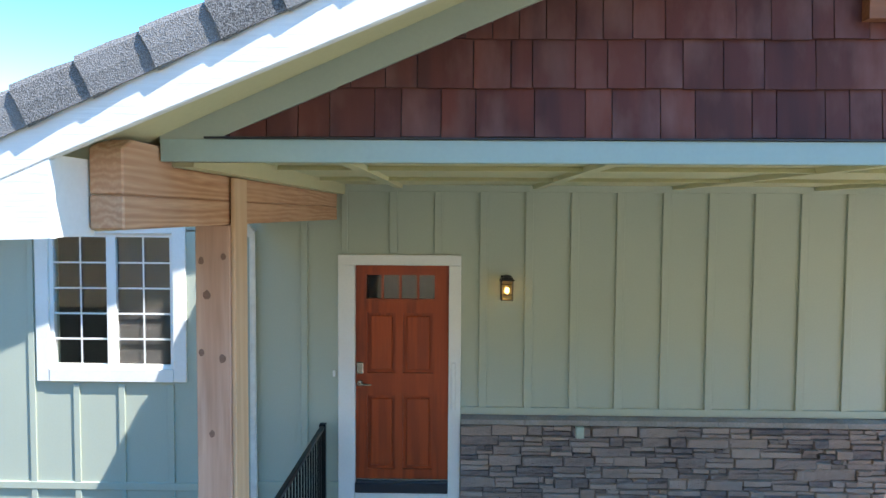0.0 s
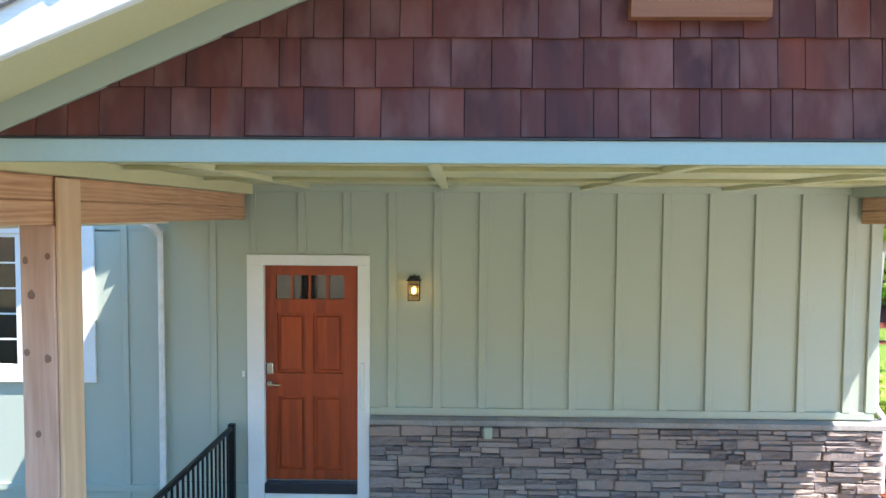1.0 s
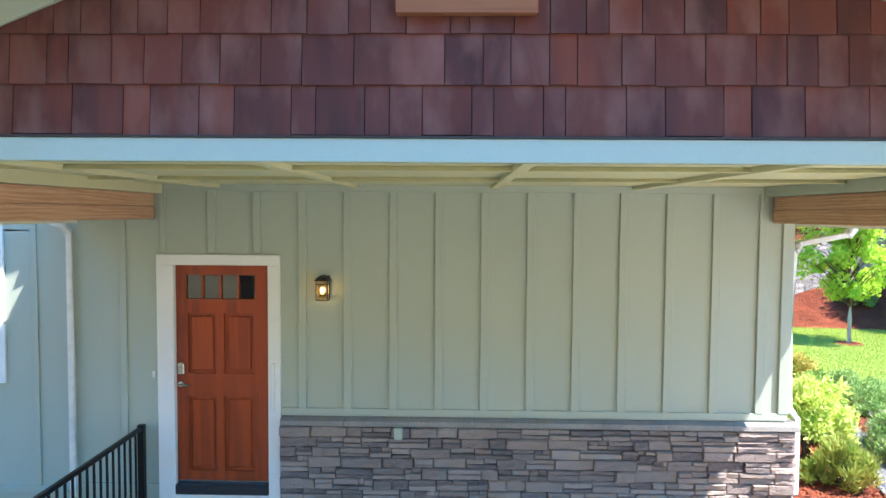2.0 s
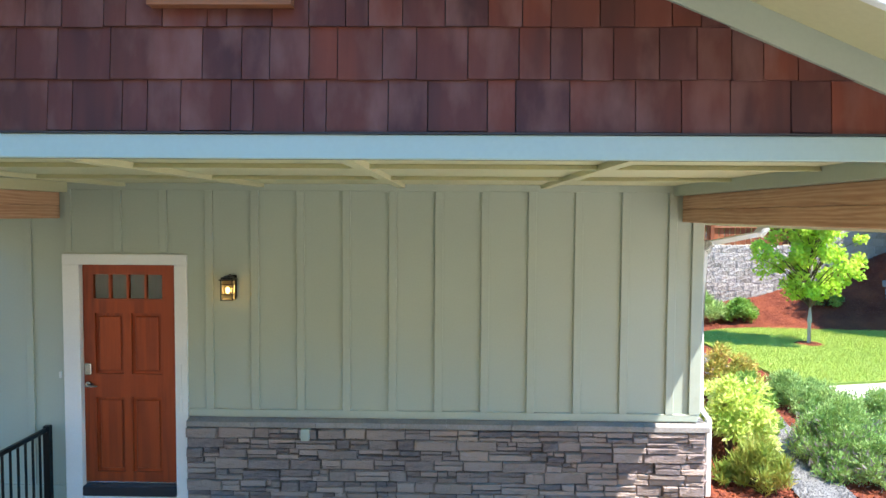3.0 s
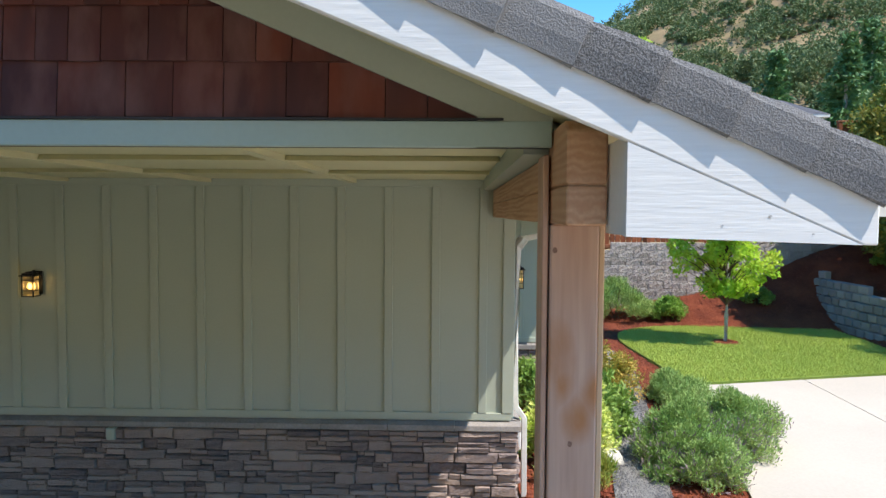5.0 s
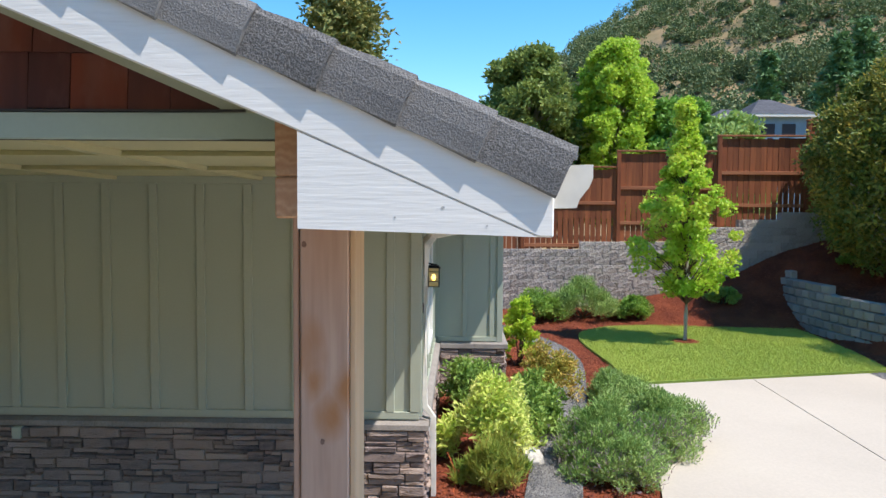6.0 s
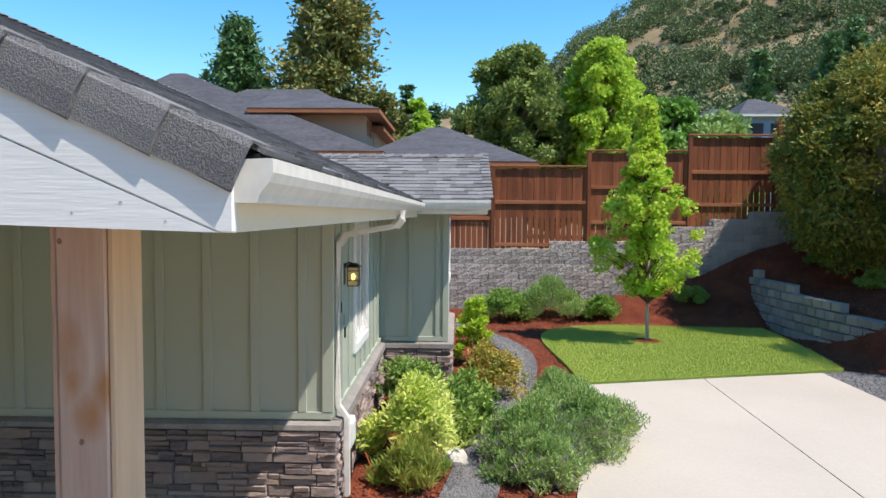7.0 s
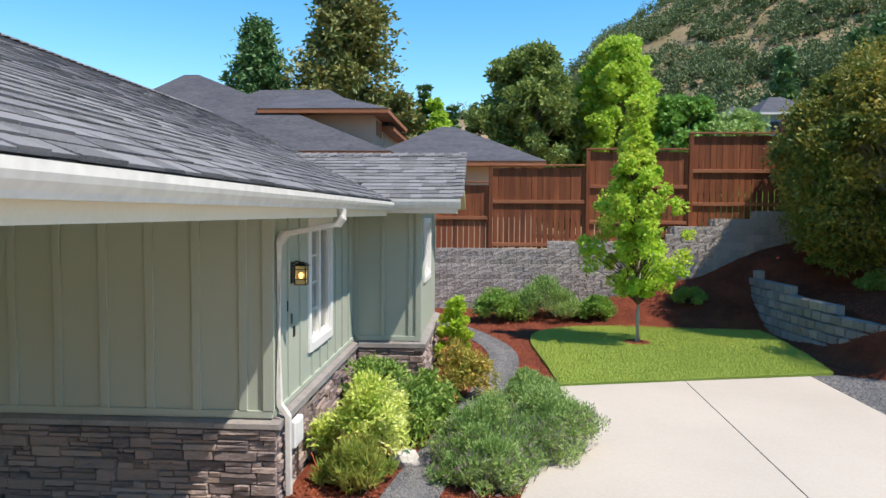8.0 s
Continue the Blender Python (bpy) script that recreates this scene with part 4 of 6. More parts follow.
# the big rounded evergreen above the wall
def big_tree(name, label, at, height, rx, ry, base, n, per, leaf, material, seed, crown_r=0.3, trunk_r=0.2, column=False, inner=0.45):
    rng = np.random.default_rng(seed)
    t = thing(name, label, "tree", "", "", at)
    bm = bmesh.new()
    tube(bm, [(0, 0, -0.5), (0.05, 0, base + 0.2 * height), (0, 0.1, height * 0.75)], [trunk_r, trunk_r * 0.75, trunk_r * 0.25], 8)
    cs, rs = [], []
    for k in range(n):
        a, h = rng.uniform(0, 2 * math.pi), rng.uniform(0.0, 1.0)
        prof = math.sin(math.pi * min(0.98, 0.12 + 0.86 * h)) ** 0.55 if not column else (1 - 0.75 * smooth(0.35, 1, h)) * (0.6 + 0.4 * smooth(0, 0.2, h))
        r = prof * rng.uniform(inner, 1.0) * (1 + 0.16 * math.sin(3 * a + seed))
        e = (rx * r * math.cos(a), ry * r * math.sin(a), base + (height - base) * (0.06 + 0.90 * h))
        cs.append(e)
        rs.append(crown_r * min(rx, ry) * rng.uniform(0.6, 1.15))
        if k % 4 == 0:
            tube(bm, [(0, 0, max(base * 0.8, e[2] - 0.8 * rx)), (0.55 * e[0], 0.55 * e[1], e[2] - 0.25 * rx), e], [trunk_r * 0.35, trunk_r * 0.2, trunk_r * 0.06], 5)
    part("trunk", bm, TRUNK, t)
    p, v = clumps(rng, cs, rs, per, 0.85)
    leaves("crown", p, v, leaf[0], leaf[1], material, t, seed, 0.1)
    return t


big_tree("evergreen_shrub_tree", "tall dense evergreen with bronze-tipped leaves on the bank", (16.0, 16.3, 1.0), 5.3, 2.75, 2.9, 0.1, 580, 230, (0.12, 0.06), L_HEDGE, 41, 0.17, 0.18, False, 0.78)
big_tree("evergreen_shrub_tree", "tall dense evergreen with bronze-tipped leaves beside the drive", (17.2, 12.0, 0.9), 5.4, 2.6, 2.6, 0.1, 300, 150, (0.15, 0.08), L_HEDGE, 42, 0.2, 0.18, False, 0.7)


# ---- fixtures of the house ----
# entrance door
FY = WALL_Y
DZ = -0.022
door = thing("door_1", "closed red-brown stained wooden front door with four small lights", "door", "", "structure", (0, 0, DZ))
leaf_holes = [(-0.855, -0.71, 1.735, 1.965), (-0.69, -0.54, 1.735, 1.965), (-0.52, -0.37, 1.735, 1.965), (-0.35, -0.20, 1.735, 1.965),
              (-0.845, -0.575, 1.02, 1.60), (-0.50, -0.215, 1.02, 1.60), (-0.845, -0.575, 0.08, 0.80), (-0.50, -0.215, 0.08, 0.80)]
D0, D1 = -0.955, -0.067
xs = sorted({D0, D1, *[h[0] for h in leaf_holes], *[h[1] for h in leaf_holes]})
zs = sorted({-0.032, 2.055, *[h[2] for h in leaf_holes], *[h[3] for h in leaf_holes]})
bm = bmesh.new()
for xa, xb in zip(xs, xs[1:]):
    for za, zb in zip(zs, zs[1:]):
        mx_, mz_ = (xa + xb) / 2, (za + zb) / 2
        if not any(h[0] < mx_ < h[1] and h[2] < mz_ < h[3] for h in leaf_holes):
            box(bm, xa, xb, FY + 0.03, FY + 0.075, za, zb)
bmesh.ops.remove_doubles(bm, verts=bm.verts, dist=1e-5)
leaf = part("door_leaf", bm, DOOR, door)
for h in leaf_holes[:4]:
    boxpart("light", (h[0], h[1], FY + 0.050, FY + 0.056, h[2], h[3]), PANE, leaf, "glass light backed by a near-black sheet").visible_shadow = False
for h in leaf_holes[4:]:
    bm = bmesh.new()
    box(bm, h[0], h[1], FY + 0.056, FY + 0.070, h[2], h[3])
    mxa, mxb, mza, mzb = h[0] + 0.03, h[1] - 0.03, h[2] + 0.03, h[3] - 0.03
    box(bm, mxa, mxb, FY + 0.042, FY + 0.0555, mza, mzb, 0.008)
    part("panel", bm, DOOR, leaf)
casing = thing("door_casing", "white painted casing round the front door", "trim", "", "structure", (0, 0, DZ))
boxpart("jamb", (-1.117, -0.957, FY - 0.03, FY + 0.10, -0.22, 2.06), WHITE, casing, "", 0.004)
boxpart("jamb", (-0.064, 0.052, FY - 0.03, FY + 0.10, -0.22, 2.06), WHITE, casing, "", 0.004)
boxpart("head", (-1.117, 0.052, FY - 0.032, FY + 0.10, 2.0605, 2.160), WHITE, casing, "", 0.004)
boxpart("riser", (-0.956, -0.065, FY - 0.02, FY + 0.05, -0.22, -0.135), WHITE, casing, "", 0.003)
boxpart("catch", (-0.035, 0.005, FY - 0.042, FY - 0.0305, 0.68, 1.14), WHITE, casing, "raised white strip", 0.006)
boxpart("threshold", (-0.956, -0.065, FY - 0.045, FY + 0.06, -0.132, -0.036), DARKBOARD, casing, "dark metal threshold", 0.008)
boxpart("weather_strip", (-0.95, -0.07, FY + 0.018, FY + 0.029, -0.034, -0.012), CHROME, casing, "metal weather strip", 0.002)
bm = bmesh.new()
box(bm, -0.965 + 0.02, -0.965 + 0.085, FY + 0.008, FY + 0.029, 1.01, 1.125, 0.008)
part("deadbolt", bm, CHROME, leaf, "satin nickel deadbolt plate")
bm = bmesh.new()
bmesh.ops.create_cone(bm, cap_ends=True, segments=20, radius1=0.032, radius2=0.028, depth=0.02, matrix=pose(-0.912, FY + 0.019, 0.92, 90))
tube(bm, [(-0.912, FY + 0.01, 0.92), (-0.912, FY - 0.03, 0.92)], 0.011, 10)
tube(bm, [(-0.915, FY - 0.032, 0.92), (-0.86, FY - 0.036, 0.918), (-0.80, FY - 0.030, 0.915)], [0.011, 0.010, 0.007], 8)
part("lever_handle", bm, CHROME, leaf, "satin nickel lever handle")
bell = thing("doorbell", "small white doorbell button beside the door", "doorbell")
boxpart("button", (-1.172, -1.146, FY - 0.016, FY - 0.0005, 0.965, 1.025), WHITE, bell, "", 0.004)


def lantern(at, turn, label):
    """A square wall lantern with a metal cage and a glowing glass, facing -y."""
    t = thing("wall_lantern", label, "lamp", "wall lanterns", "", at)
    t.rotation_euler = (0, 0, radians(turn))
    boxpart("backplate", (-0.05, 0.05, -0.015, -0.001, -0.10, 0.11), IRON, t, "", 0.003)
    bm = bmesh.new()
    tube(bm, [(0, -0.014, 0.085), (0, -0.05, 0.118), (0, -0.10, 0.105)], 0.008, 6)
    part("arm", bm, IRON, t)
    bm = bmesh.new()
    box(bm, -0.068, 0.068, -0.168, -0.032, 0.072, 0.082), box(bm, -0.052, 0.052, -0.152, -0.048, 0.0825, 0.10), box(bm, -0.03, 0.03, -0.13, -0.07, 0.1005, 0.112)
    part("cap", bm, IRON, t, "stepped black metal cap")
    bm = bmesh.new()
    for x in (-0.056, 0.048):
        for y in (-0.156, -0.052):
            box(bm, x, x + 0.008, y, y + 0.008, -0.105, 0.0715)
    box(bm, -0.056, 0.056, -0.156, -0.044, -0.112, -0.1055)
    for z in (-0.06, 0.035):
        box(bm, -0.0475, 0.0475, -0.156, -0.152, z, z + 0.006), box(bm, -0.0475, 0.0475, -0.048, -0.044, z, z + 0.006)
        box(bm, -0.056, -0.052, -0.1475, -0.0525, z, z + 0.006), box(bm, 0.052, 0.056, -0.1475, -0.0525, z, z + 0.006)
    part("cage", bm, IRON, t, "black metal cage")
    bm = bmesh.new()
    box(bm, -0.046, 0.046, -0.146, -0.054, -0.104, 0.070, 0.004)
    glass = part("shade", bm, LAMPGLASS, t, "seeded amber glass")
    glass.visible_shadow = False
    bm = bmesh.new()
    bmesh.ops.create_uvsphere(bm, u_segments=12, v_segments=8, radius=0.020, matrix=Matrix.Translation((0, -0.10, -0.02)) @ Matrix.Diagonal((1, 1, 1.5, 1)))
    part("bulb", bm, LAMPGLOW, t, "lit warm bulb")
    return t


lantern((0.475, FY - 0.021, 1.842), 0, "lit black metal wall lantern beside the front door")
lantern((SIDE_X + 0.001, 7.16, 1.875), 90, "lit black metal wall lantern on the side wall")
outlet = thing("outlet_box", "small grey weatherproof outlet box on the stone", "outlet box")
boxpart("cover", (1.135, 1.215, FY - 0.135, FY - 0.06, 0.43, 0.54), SAGE, outlet, "", 0.008)


def window(name, label, at, turn, w, h, rows, cols, screen, trim_w=0.13):
    """A two-sash window with muntins, built in x, z and facing -y; at is the sill's left corner of the opening."""
    t = thing(name, label, "window", "", "structure", at)
    t.rotation_euler = (0, 0, radians(turn))
    bm = bmesh.new()
    box(bm, -trim_w, 0, -0.03, -0.0005, -trim_w, h + trim_w, 0.004), box(bm, w, w + trim_w, -0.03, -0.0005, -trim_w, h + trim_w, 0.004)
    box(bm, 0.0005, w - 0.0005, -0.028, -0.0005, h, h + trim_w, 0.004)
    part("casing", bm, WHITE, t, "white painted casing boards")
    bm = bmesh.new()
    box(bm, 0.0005, w - 0.0005, -0.036, -0.0005, -trim_w, -0.0005, 0.004)
    part("window_sill", bm, WHITE, t, "white sill board")
    bm = bmesh.new()
    b = 0.035
    box(bm, 0, b, 0.0, 0.06, 0, h), box(bm, w - b, w, 0.0, 0.06, 0, h), box(bm, b, w - b, 0.0, 0.06, 0, b), box(bm, b, w - b, 0.0, 0.06, h - b, h)
    box(bm, w / 2 - 0.045, w / 2 + 0.045, -0.004, 0.06, b, h - b)
    part("window_frame", bm, WHITE, t, "white vinyl frame")
    for k, (xa, xb) in enumerate(((b, w / 2 - 0.045), (w / 2 + 0.045, w - b))):
        pane = boxpart("pane", (xa, xb, 0.030, 0.036, b, h - b), PANE, t, "clear window glass")
        pane.visible_shadow = False
        if rows[k]:
            bm = bmesh.new()
            for r in range(1, rows[k]):
                z = b + (h - 2 * b) * r / rows[k]
                box(bm, xa, xb, 0.018, 0.029, z - 0.008, z + 0.008)
            for c in range(1, cols[k]):
                x = xa + (xb - xa) * c / cols[k]
                box(bm, x - 0.008, x + 0.008, 0.016, 0.0175, b, h - b)
            part("muntin_grid", bm, WHITE, t, "white muntin bars")
        if screen == k:
            boxpart("insect_screen", (xa, xb, 0.044, 0.047, b, h - b), CURTAIN, t, "brown-grey blind behind the glass")
    return t


window("window_1", "white double window with muntins in the wing wall", (WIN_L[0], FY, WIN_L[2]), 0, 1.20, 1.30, (5, 5), (2, 2), 1, 0.125)
window("window_2", "white window with a gridded sash in the side wall", (SIDE_X, WIN_S[0], WIN_S[2]), 90, 0.93, 1.26, (4, 0), (2, 1), -1, 0.10)
window("window_3", "white narrow window in the bay", (BAY_X, WIN_B[0], WIN_B[2]), 90, 1.0, 0.8, (0, 0), (1, 1), -1, 0.09)

# gutters and downspouts
def gutter(name, y0, y1, s, label):
    bm = bmesh.new()
    prof = [(5.372, 2.617), (5.372, 2.513), (5.432, 2.513), (5.440, 2.535), (5.462, 2.563), (5.472, 2.587), (5.472, 2.621), (5.460, 2.621), (5.460, 2.615), (5.467, 2.614), (5.466, 2.590), (5.456, 2.567), (5.434, 2.539), (5.428, 2.519), (5.378, 2.519), (5.378, 2.617)]
    prism(bm, [(XC + s * (x - XC), z) for x, z in prof], "y", y0, y1)
    t = thing(name, label, "gutter", "gutters", "", (0, 0, -0.012))
    part("trough", bm, GUTTER, t)
    bm = bmesh.new()
    prism(bm, [(XC + s * (x - XC), z) for x, z in prof[:8]], "y", y0 - 0.004, y0 - 0.0005)
    part("end_cap", bm, GUTTER, t, "bent white end cap")
    return t


gutter("gutter", BARGE_Y + 0.01, 9.77, 1, "cream enamelled gutter along the eave")
gutter("gutter", BARGE_Y + 0.01, 6.05, -1, "cream enamelled gutter along the porch eave")
bm = bmesh.new()
prism(bm, [(9.84, 2.632), (9.84, 2.508), (9.78, 2.508), (9.755, 2.56), (9.745, 2.60), (9.745, 2.638), (9.755, 2.638), (9.755, 2.62)], "x", 5.33, 6.36)
g3 = thing("gutter", "cream enamelled gutter along the bay eave", "gutter", "gutters", "", (0, 0, 0.02))
part("trough", bm, GUTTER, g3)
bm = bmesh.new()
box(bm, 4.85, 6.32, 9.841, 9.865, 2.47, 2.63)
structure("fascia_bay", bm, WHITE, "white fascia board of the bay eave", "trim")


def downspout(label, pts, bends):
    t = thing("downspout", label, "downspout", "downspouts")
    bm = bmesh.new()
    tube(bm, pts, 0.043, 4, 0.8)
    bmesh.ops.bevel(bm, geom=[e for e in bm.edges], offset=0.004, segments=1, affect="EDGES")
    part("pipe", bm, GUTTER, t)
    for a, b in bends:
        a, b = Vector(a), Vector(b)
        bm = bmesh.new()
        n = 7
        for k in range(n):
            p = a.lerp(b, k / (n - 1))
            d = (b - a).normalized() * 0.004
            tube(bm, [p - d, p + d], 0.049, 8)
        part("elbow", bm, GUTTER, t, "corrugated elbow")
    return t


downspout("cream downspout from the eave down the house corner", [(5.42, 6.64, 2.50), (5.42, 6.64, 2.42), (5.37, 6.64, 2.365), (4.90, 6.62, 2.275), (4.848, 6.60, 2.21), (4.845, 6.60, 0.80), (4.85, 6.60, 0.73), (4.925, 6.60, 0.63), (4.93, 6.60, -0.1)],
          [((5.415, 6.64, 2.43), (5.36, 6.64, 2.362)), ((4.90, 6.62, 2.272), (4.85, 6.60, 2.205))])
downspout("cream downspout on the wall beside the porch", [(-2.13, 6.40, 2.50), (-2.10, 6.42, 2.45), (-1.97, 6.47, 2.40), (-1.922, 6.49, 2.33), (-1.92, 6.49, -0.5)], [((-1.99, 6.46, 2.405), (-1.925, 6.49, 2.33))])

# porch railing
rail = thing("porch_railing", "black metal porch railing with thin upright bars", "railing")
bm = bmesh.new()
box(bm, -1.275, -1.235, 3.66, 6.50, 0.475, 0.515, 0.005), box(bm, -1.27, -1.24, 3.66, 6.50, -0.34, -0.31)
part("top_rail", bm, IRON, rail)
boxpart("rail_post", (-1.285, -1.225, 6.44, 6.50, LOW, 0.53), IRON, rail, "", 0.004)
for k in range(26):
    y = 3.72 + 0.105 * k
    boxpart("bar", (-1.262, -1.246, y - 0.008, y + 0.008, -0.309, 0.474), IRON, rail)

# gable vent
vent = thing("gable_vent", "square cedar-framed gable vent", "vent")
v0, v1, vz = 1.487, 1.990, 3.245
for nm, pts in (("frame_board", [(v0, vz), (v1, vz), (v1 - 0.06, vz + 0.06), (v0 + 0.06, vz + 0.06)]), ("frame_board", [(v0, vz + 0.5), (v1, vz + 0.5), (v1 - 0.06, vz + 0.44), (v0 + 0.06, vz + 0.44)]),
                ("frame_board", [(v0, vz), (v0 + 0.06, vz + 0.06), (v0 + 0.06, vz + 0.44), (v0, vz + 0.5)]), ("frame_board", [(v1, vz), (v1 - 0.06, vz + 0.06), (v1 - 0.06, vz + 0.44), (v1, vz + 0.5)])):
    bm = bmesh.new()
    prism(bm, pts, "y", GABLE_Y - 0.075, GABLE_Y - 0.026)
    part(nm, bm, VENT, vent)
for k in range(9):
    bm = bmesh.new()
    z = vz + 0.07 + 0.042 * k
    prism(bm, [(GABLE_Y - 0.06, z), (GABLE_Y - 0.055, z - 0.004), (GABLE_Y - 0.028, z + 0.034), (GABLE_Y - 0.033, z + 0.038)], "x", v0 + 0.061, v1 - 0.061)
    part("slat", bm, WHITE, vent)

# side wall: number plate bars, meter box, garden cord
numbers = thing("house_number", "three dark metal house number bars on the side wall", "sign")
for k in range(3):
    boxpart("bar", (SIDE_X + 0.0005, SIDE_X + 0.012, 7.01 + 0.10 * k, 7.06 + 0.10 * k, 1.52 - 0.14 * k, 1.62 - 0.14 * k), IRON, numbers)
meter = thing("outlet_box", "pale grey utility box on the stone base", "outlet box")
boxpart("case", (SIDE_X + 0.06, SIDE_X + 0.125, 6.84, 7.12, 0.24, 0.50), WHITE, meter, "", 0.012)
boxpart("flap", (SIDE_X + 0.126, SIDE_X + 0.134, 6.87, 7.09, 0.27, 0.48), WHITE, meter, "", 0.003)
bm = bmesh.new()
tube(bm, [(SIDE_X + 0.10, 6.98, 0.239), (SIDE_X + 0.10, 6.98, -0.2)], 0.014, 8)
part("conduit", bm, CHROME, meter, "grey conduit")
cord = thing("extension_cord", "orange extension cord lying on the mulch", "cord")
bm = bmesh.new()
pts = [(5.05, 6.92, 0.19), (5.10, 6.90, 0.08), (5.14, 6.86, -0.02), (5.20, 6.80, -0.09), (5.33, 6.84, -0.105), (5.42, 6.98, -0.11), (5.36, 7.12, -0.11), (5.22, 7.06, -0.11), (5.14, 6.88, -0.10), (5.12, 6.62, -0.11), (5.24, 6.42, -0.11)]
tube(bm, [tuple(p) for p in spline([Vector(p) for p in pts], 5)], 0.006, 6)
part("cable", bm, plain("orange_rubber", (0.55, 0.12, 0.04), 0.5), cord)
rng = np.random.default_rng(8)
bm = bmesh.new()
bmesh.ops.create_icosphere(bm, subdivisions=2, radius=1)
for v in bm.verts:
    k = 1 + 0.25 * noise.noise(v.co * 1.4) + 0.08 * noise.noise(v.co * 4)
    v.co = Vector((v.co.x * 0.17 * k, v.co.y * 0.13 * k, v.co.z * 0.12 * k))
t = thing("boulder", "pale angular boulder at the edge of the bed", "rock", "", "", (5.90, 7.42, G + 0.06))
t.rotation_euler = (0, 0.25, 0.6)
part("stone", bm, ROCK, t)


# ---- beyond the fence ----
def conifer(name, label, at, height, radius, n_whorl, material, seed, droop=0.25, leaf=(0.7, 0.30), per=26):
    rng = np.random.default_rng(seed)
    t = thing(name, label, "tree", "", "", at)
    bm = bmesh.new()
    tube(bm, [(0, 0, -0.5), (0, 0, height * 0.5), (0, 0, height)], [0.022 * height, 0.013 * height, 0.01], 8)
    part("trunk", bm, TRUNK, t)
    pts, out = [], []
    for k in range(n_whorl):
        h = k / n_whorl
        z = height * (0.08 + 0.92 * h)
        reach = radius * (1 - h) ** 0.8 + 0.25
        for b in range(7):
            a = rng.uniform(0, 2 * math.pi)
            L = reach * rng.uniform(0.55, 1.12)
            s = rng.uniform(0.15, 1.0, per)
            d = np.stack([np.cos(a) * s * L, np.sin(a) * s * L, z - droop * L * s + 0.12 * L * s * s], 1)
            pts.append(d + rng.normal(0, 0.05 * radius, d.shape))
            out.append(np.tile([math.cos(a), math.sin(a), -0.1], (per, 1)))
    leaves("crown", np.concatenate(pts), np.concatenate(out), leaf[0], leaf[1], material, t, seed, 0.0)
    return t


conifer("fir_tree", "dark green fir rising behind the houses", (-12.9, 60, 1), 17.9, 7.6, 30, L_FIR, 51, 0.25, (0.62, 0.24), 90)
conifer("cedar_tree", "tall olive and brown cedar behind the houses", (-5.0, 60, 1), 26, 8.6, 42, L_CEDAR, 52, 0.35, (0.60, 0.28), 110)
conifer("fir_tree", "slim distant fir tree", (1.3, 62, 1), 13.2, 1.3, 18, L_FIR, 53)
conifer("fir_tree", "slim distant dark fir tree", (3.7, 64, 1), 11.6, 1.4, 18, L_FIR, 54)
big_tree("poplar_tree", "bright green slim tree in the distance", (2.6, 61, 1), 11.6, 1.5, 1.5, 1, 60, 60, (0.5, 0.35), L_POPLAR, 55, 0.45, 0.2, True)
big_tree("oak_tree", "broad dark green oak behind the fence", (9.4, 44, 1), 11.8, 3.9, 3.6, 0.6, 260, 190, (0.30, 0.20), L_OAK, 56, 0.22, 0.35)
big_tree("oak_tree", "dark green oak beside the bright green tree", (12.3, 47, 1), 9.5, 3.4, 3.0, 0.6, 170, 190, (0.30, 0.20), L_OAK, 66, 0.25, 0.35)
big_tree("poplar_tree", "tall bright green tree behind the fence", (14.6, 43, 1), 12.2, 2.6, 2.5, 0.6, 320, 200, (0.26, 0.20), L_POPLAR, 57, 0.26, 0.3)
big_tree("leafy_tree", "medium green tree behind the fence", (18.3, 43, 1), 8.6, 3.2, 2.8, 0.4, 150, 120, (0.36, 0.25), L_GREEN_FAR, 58, 0.27, 0.25)
big_tree("leafy_tree", "pale green bushy tree behind the fence", (20.8, 41, 1), 7.2, 2.6, 2.4, 0.3, 120, 110, (0.34, 0.24), L_PALE, 59, 0.27, 0.22)
big_tree("leafy_tree", "olive green tree by the neighbour's house", (-0.6, 56, 1), 11.0, 3.0, 2.6, 0.4, 110, 100, (0.4, 0.28), L_CEDAR, 60, 0.28, 0.25)
conifer("fir_tree", "dark fir on the slope", (38.0, 62, 2), 16.5, 4.0, 24, L_FIR, 61)
conifer("fir_tree", "dark fir on the slope", (42.5, 66, 2), 19.0, 4.4, 24, L_FIR, 62)
conifer("fir_tree", "dark fir on the slope", (35.5, 70, 2), 17.0, 3.6, 22, L_FIR, 63)
big_tree("leafy_tree", "low green tree in the distance", (3.6, 52, 1), 7.0, 3.0, 2.6, 0.3, 90, 90, (0.45, 0.3), L_GREEN_FAR, 64, 0.3, 0.2)

# neighbouring houses
NROOF = surface("neighbour_shingle", (0.13, 0.132, 0.15), (0.095, 0.098, 0.115), 0.9, 1.5, 9, (0.5, 0.5, 3.0), 0.6, 0.02, None, None, 0.2, 0.0, 0.55)
NWALL = surface("tan_stucco", (0.60, 0.43, 0.31), (0.53, 0.38, 0.28), 0.85, 1.5, 40)
NTRIM = surface("rust_trim", (0.42, 0.17, 0.08), (0.36, 0.14, 0.07), 0.7, 2, 40)
BLUEWALL = surface("blue_siding", (0.22, 0.34, 0.44), (0.19, 0.30, 0.40), 0.7, 2, 30)
GREYWALL = surface("grey_siding", (0.24, 0.24, 0.25), (0.20, 0.20, 0.21), 0.8, 2, 30)


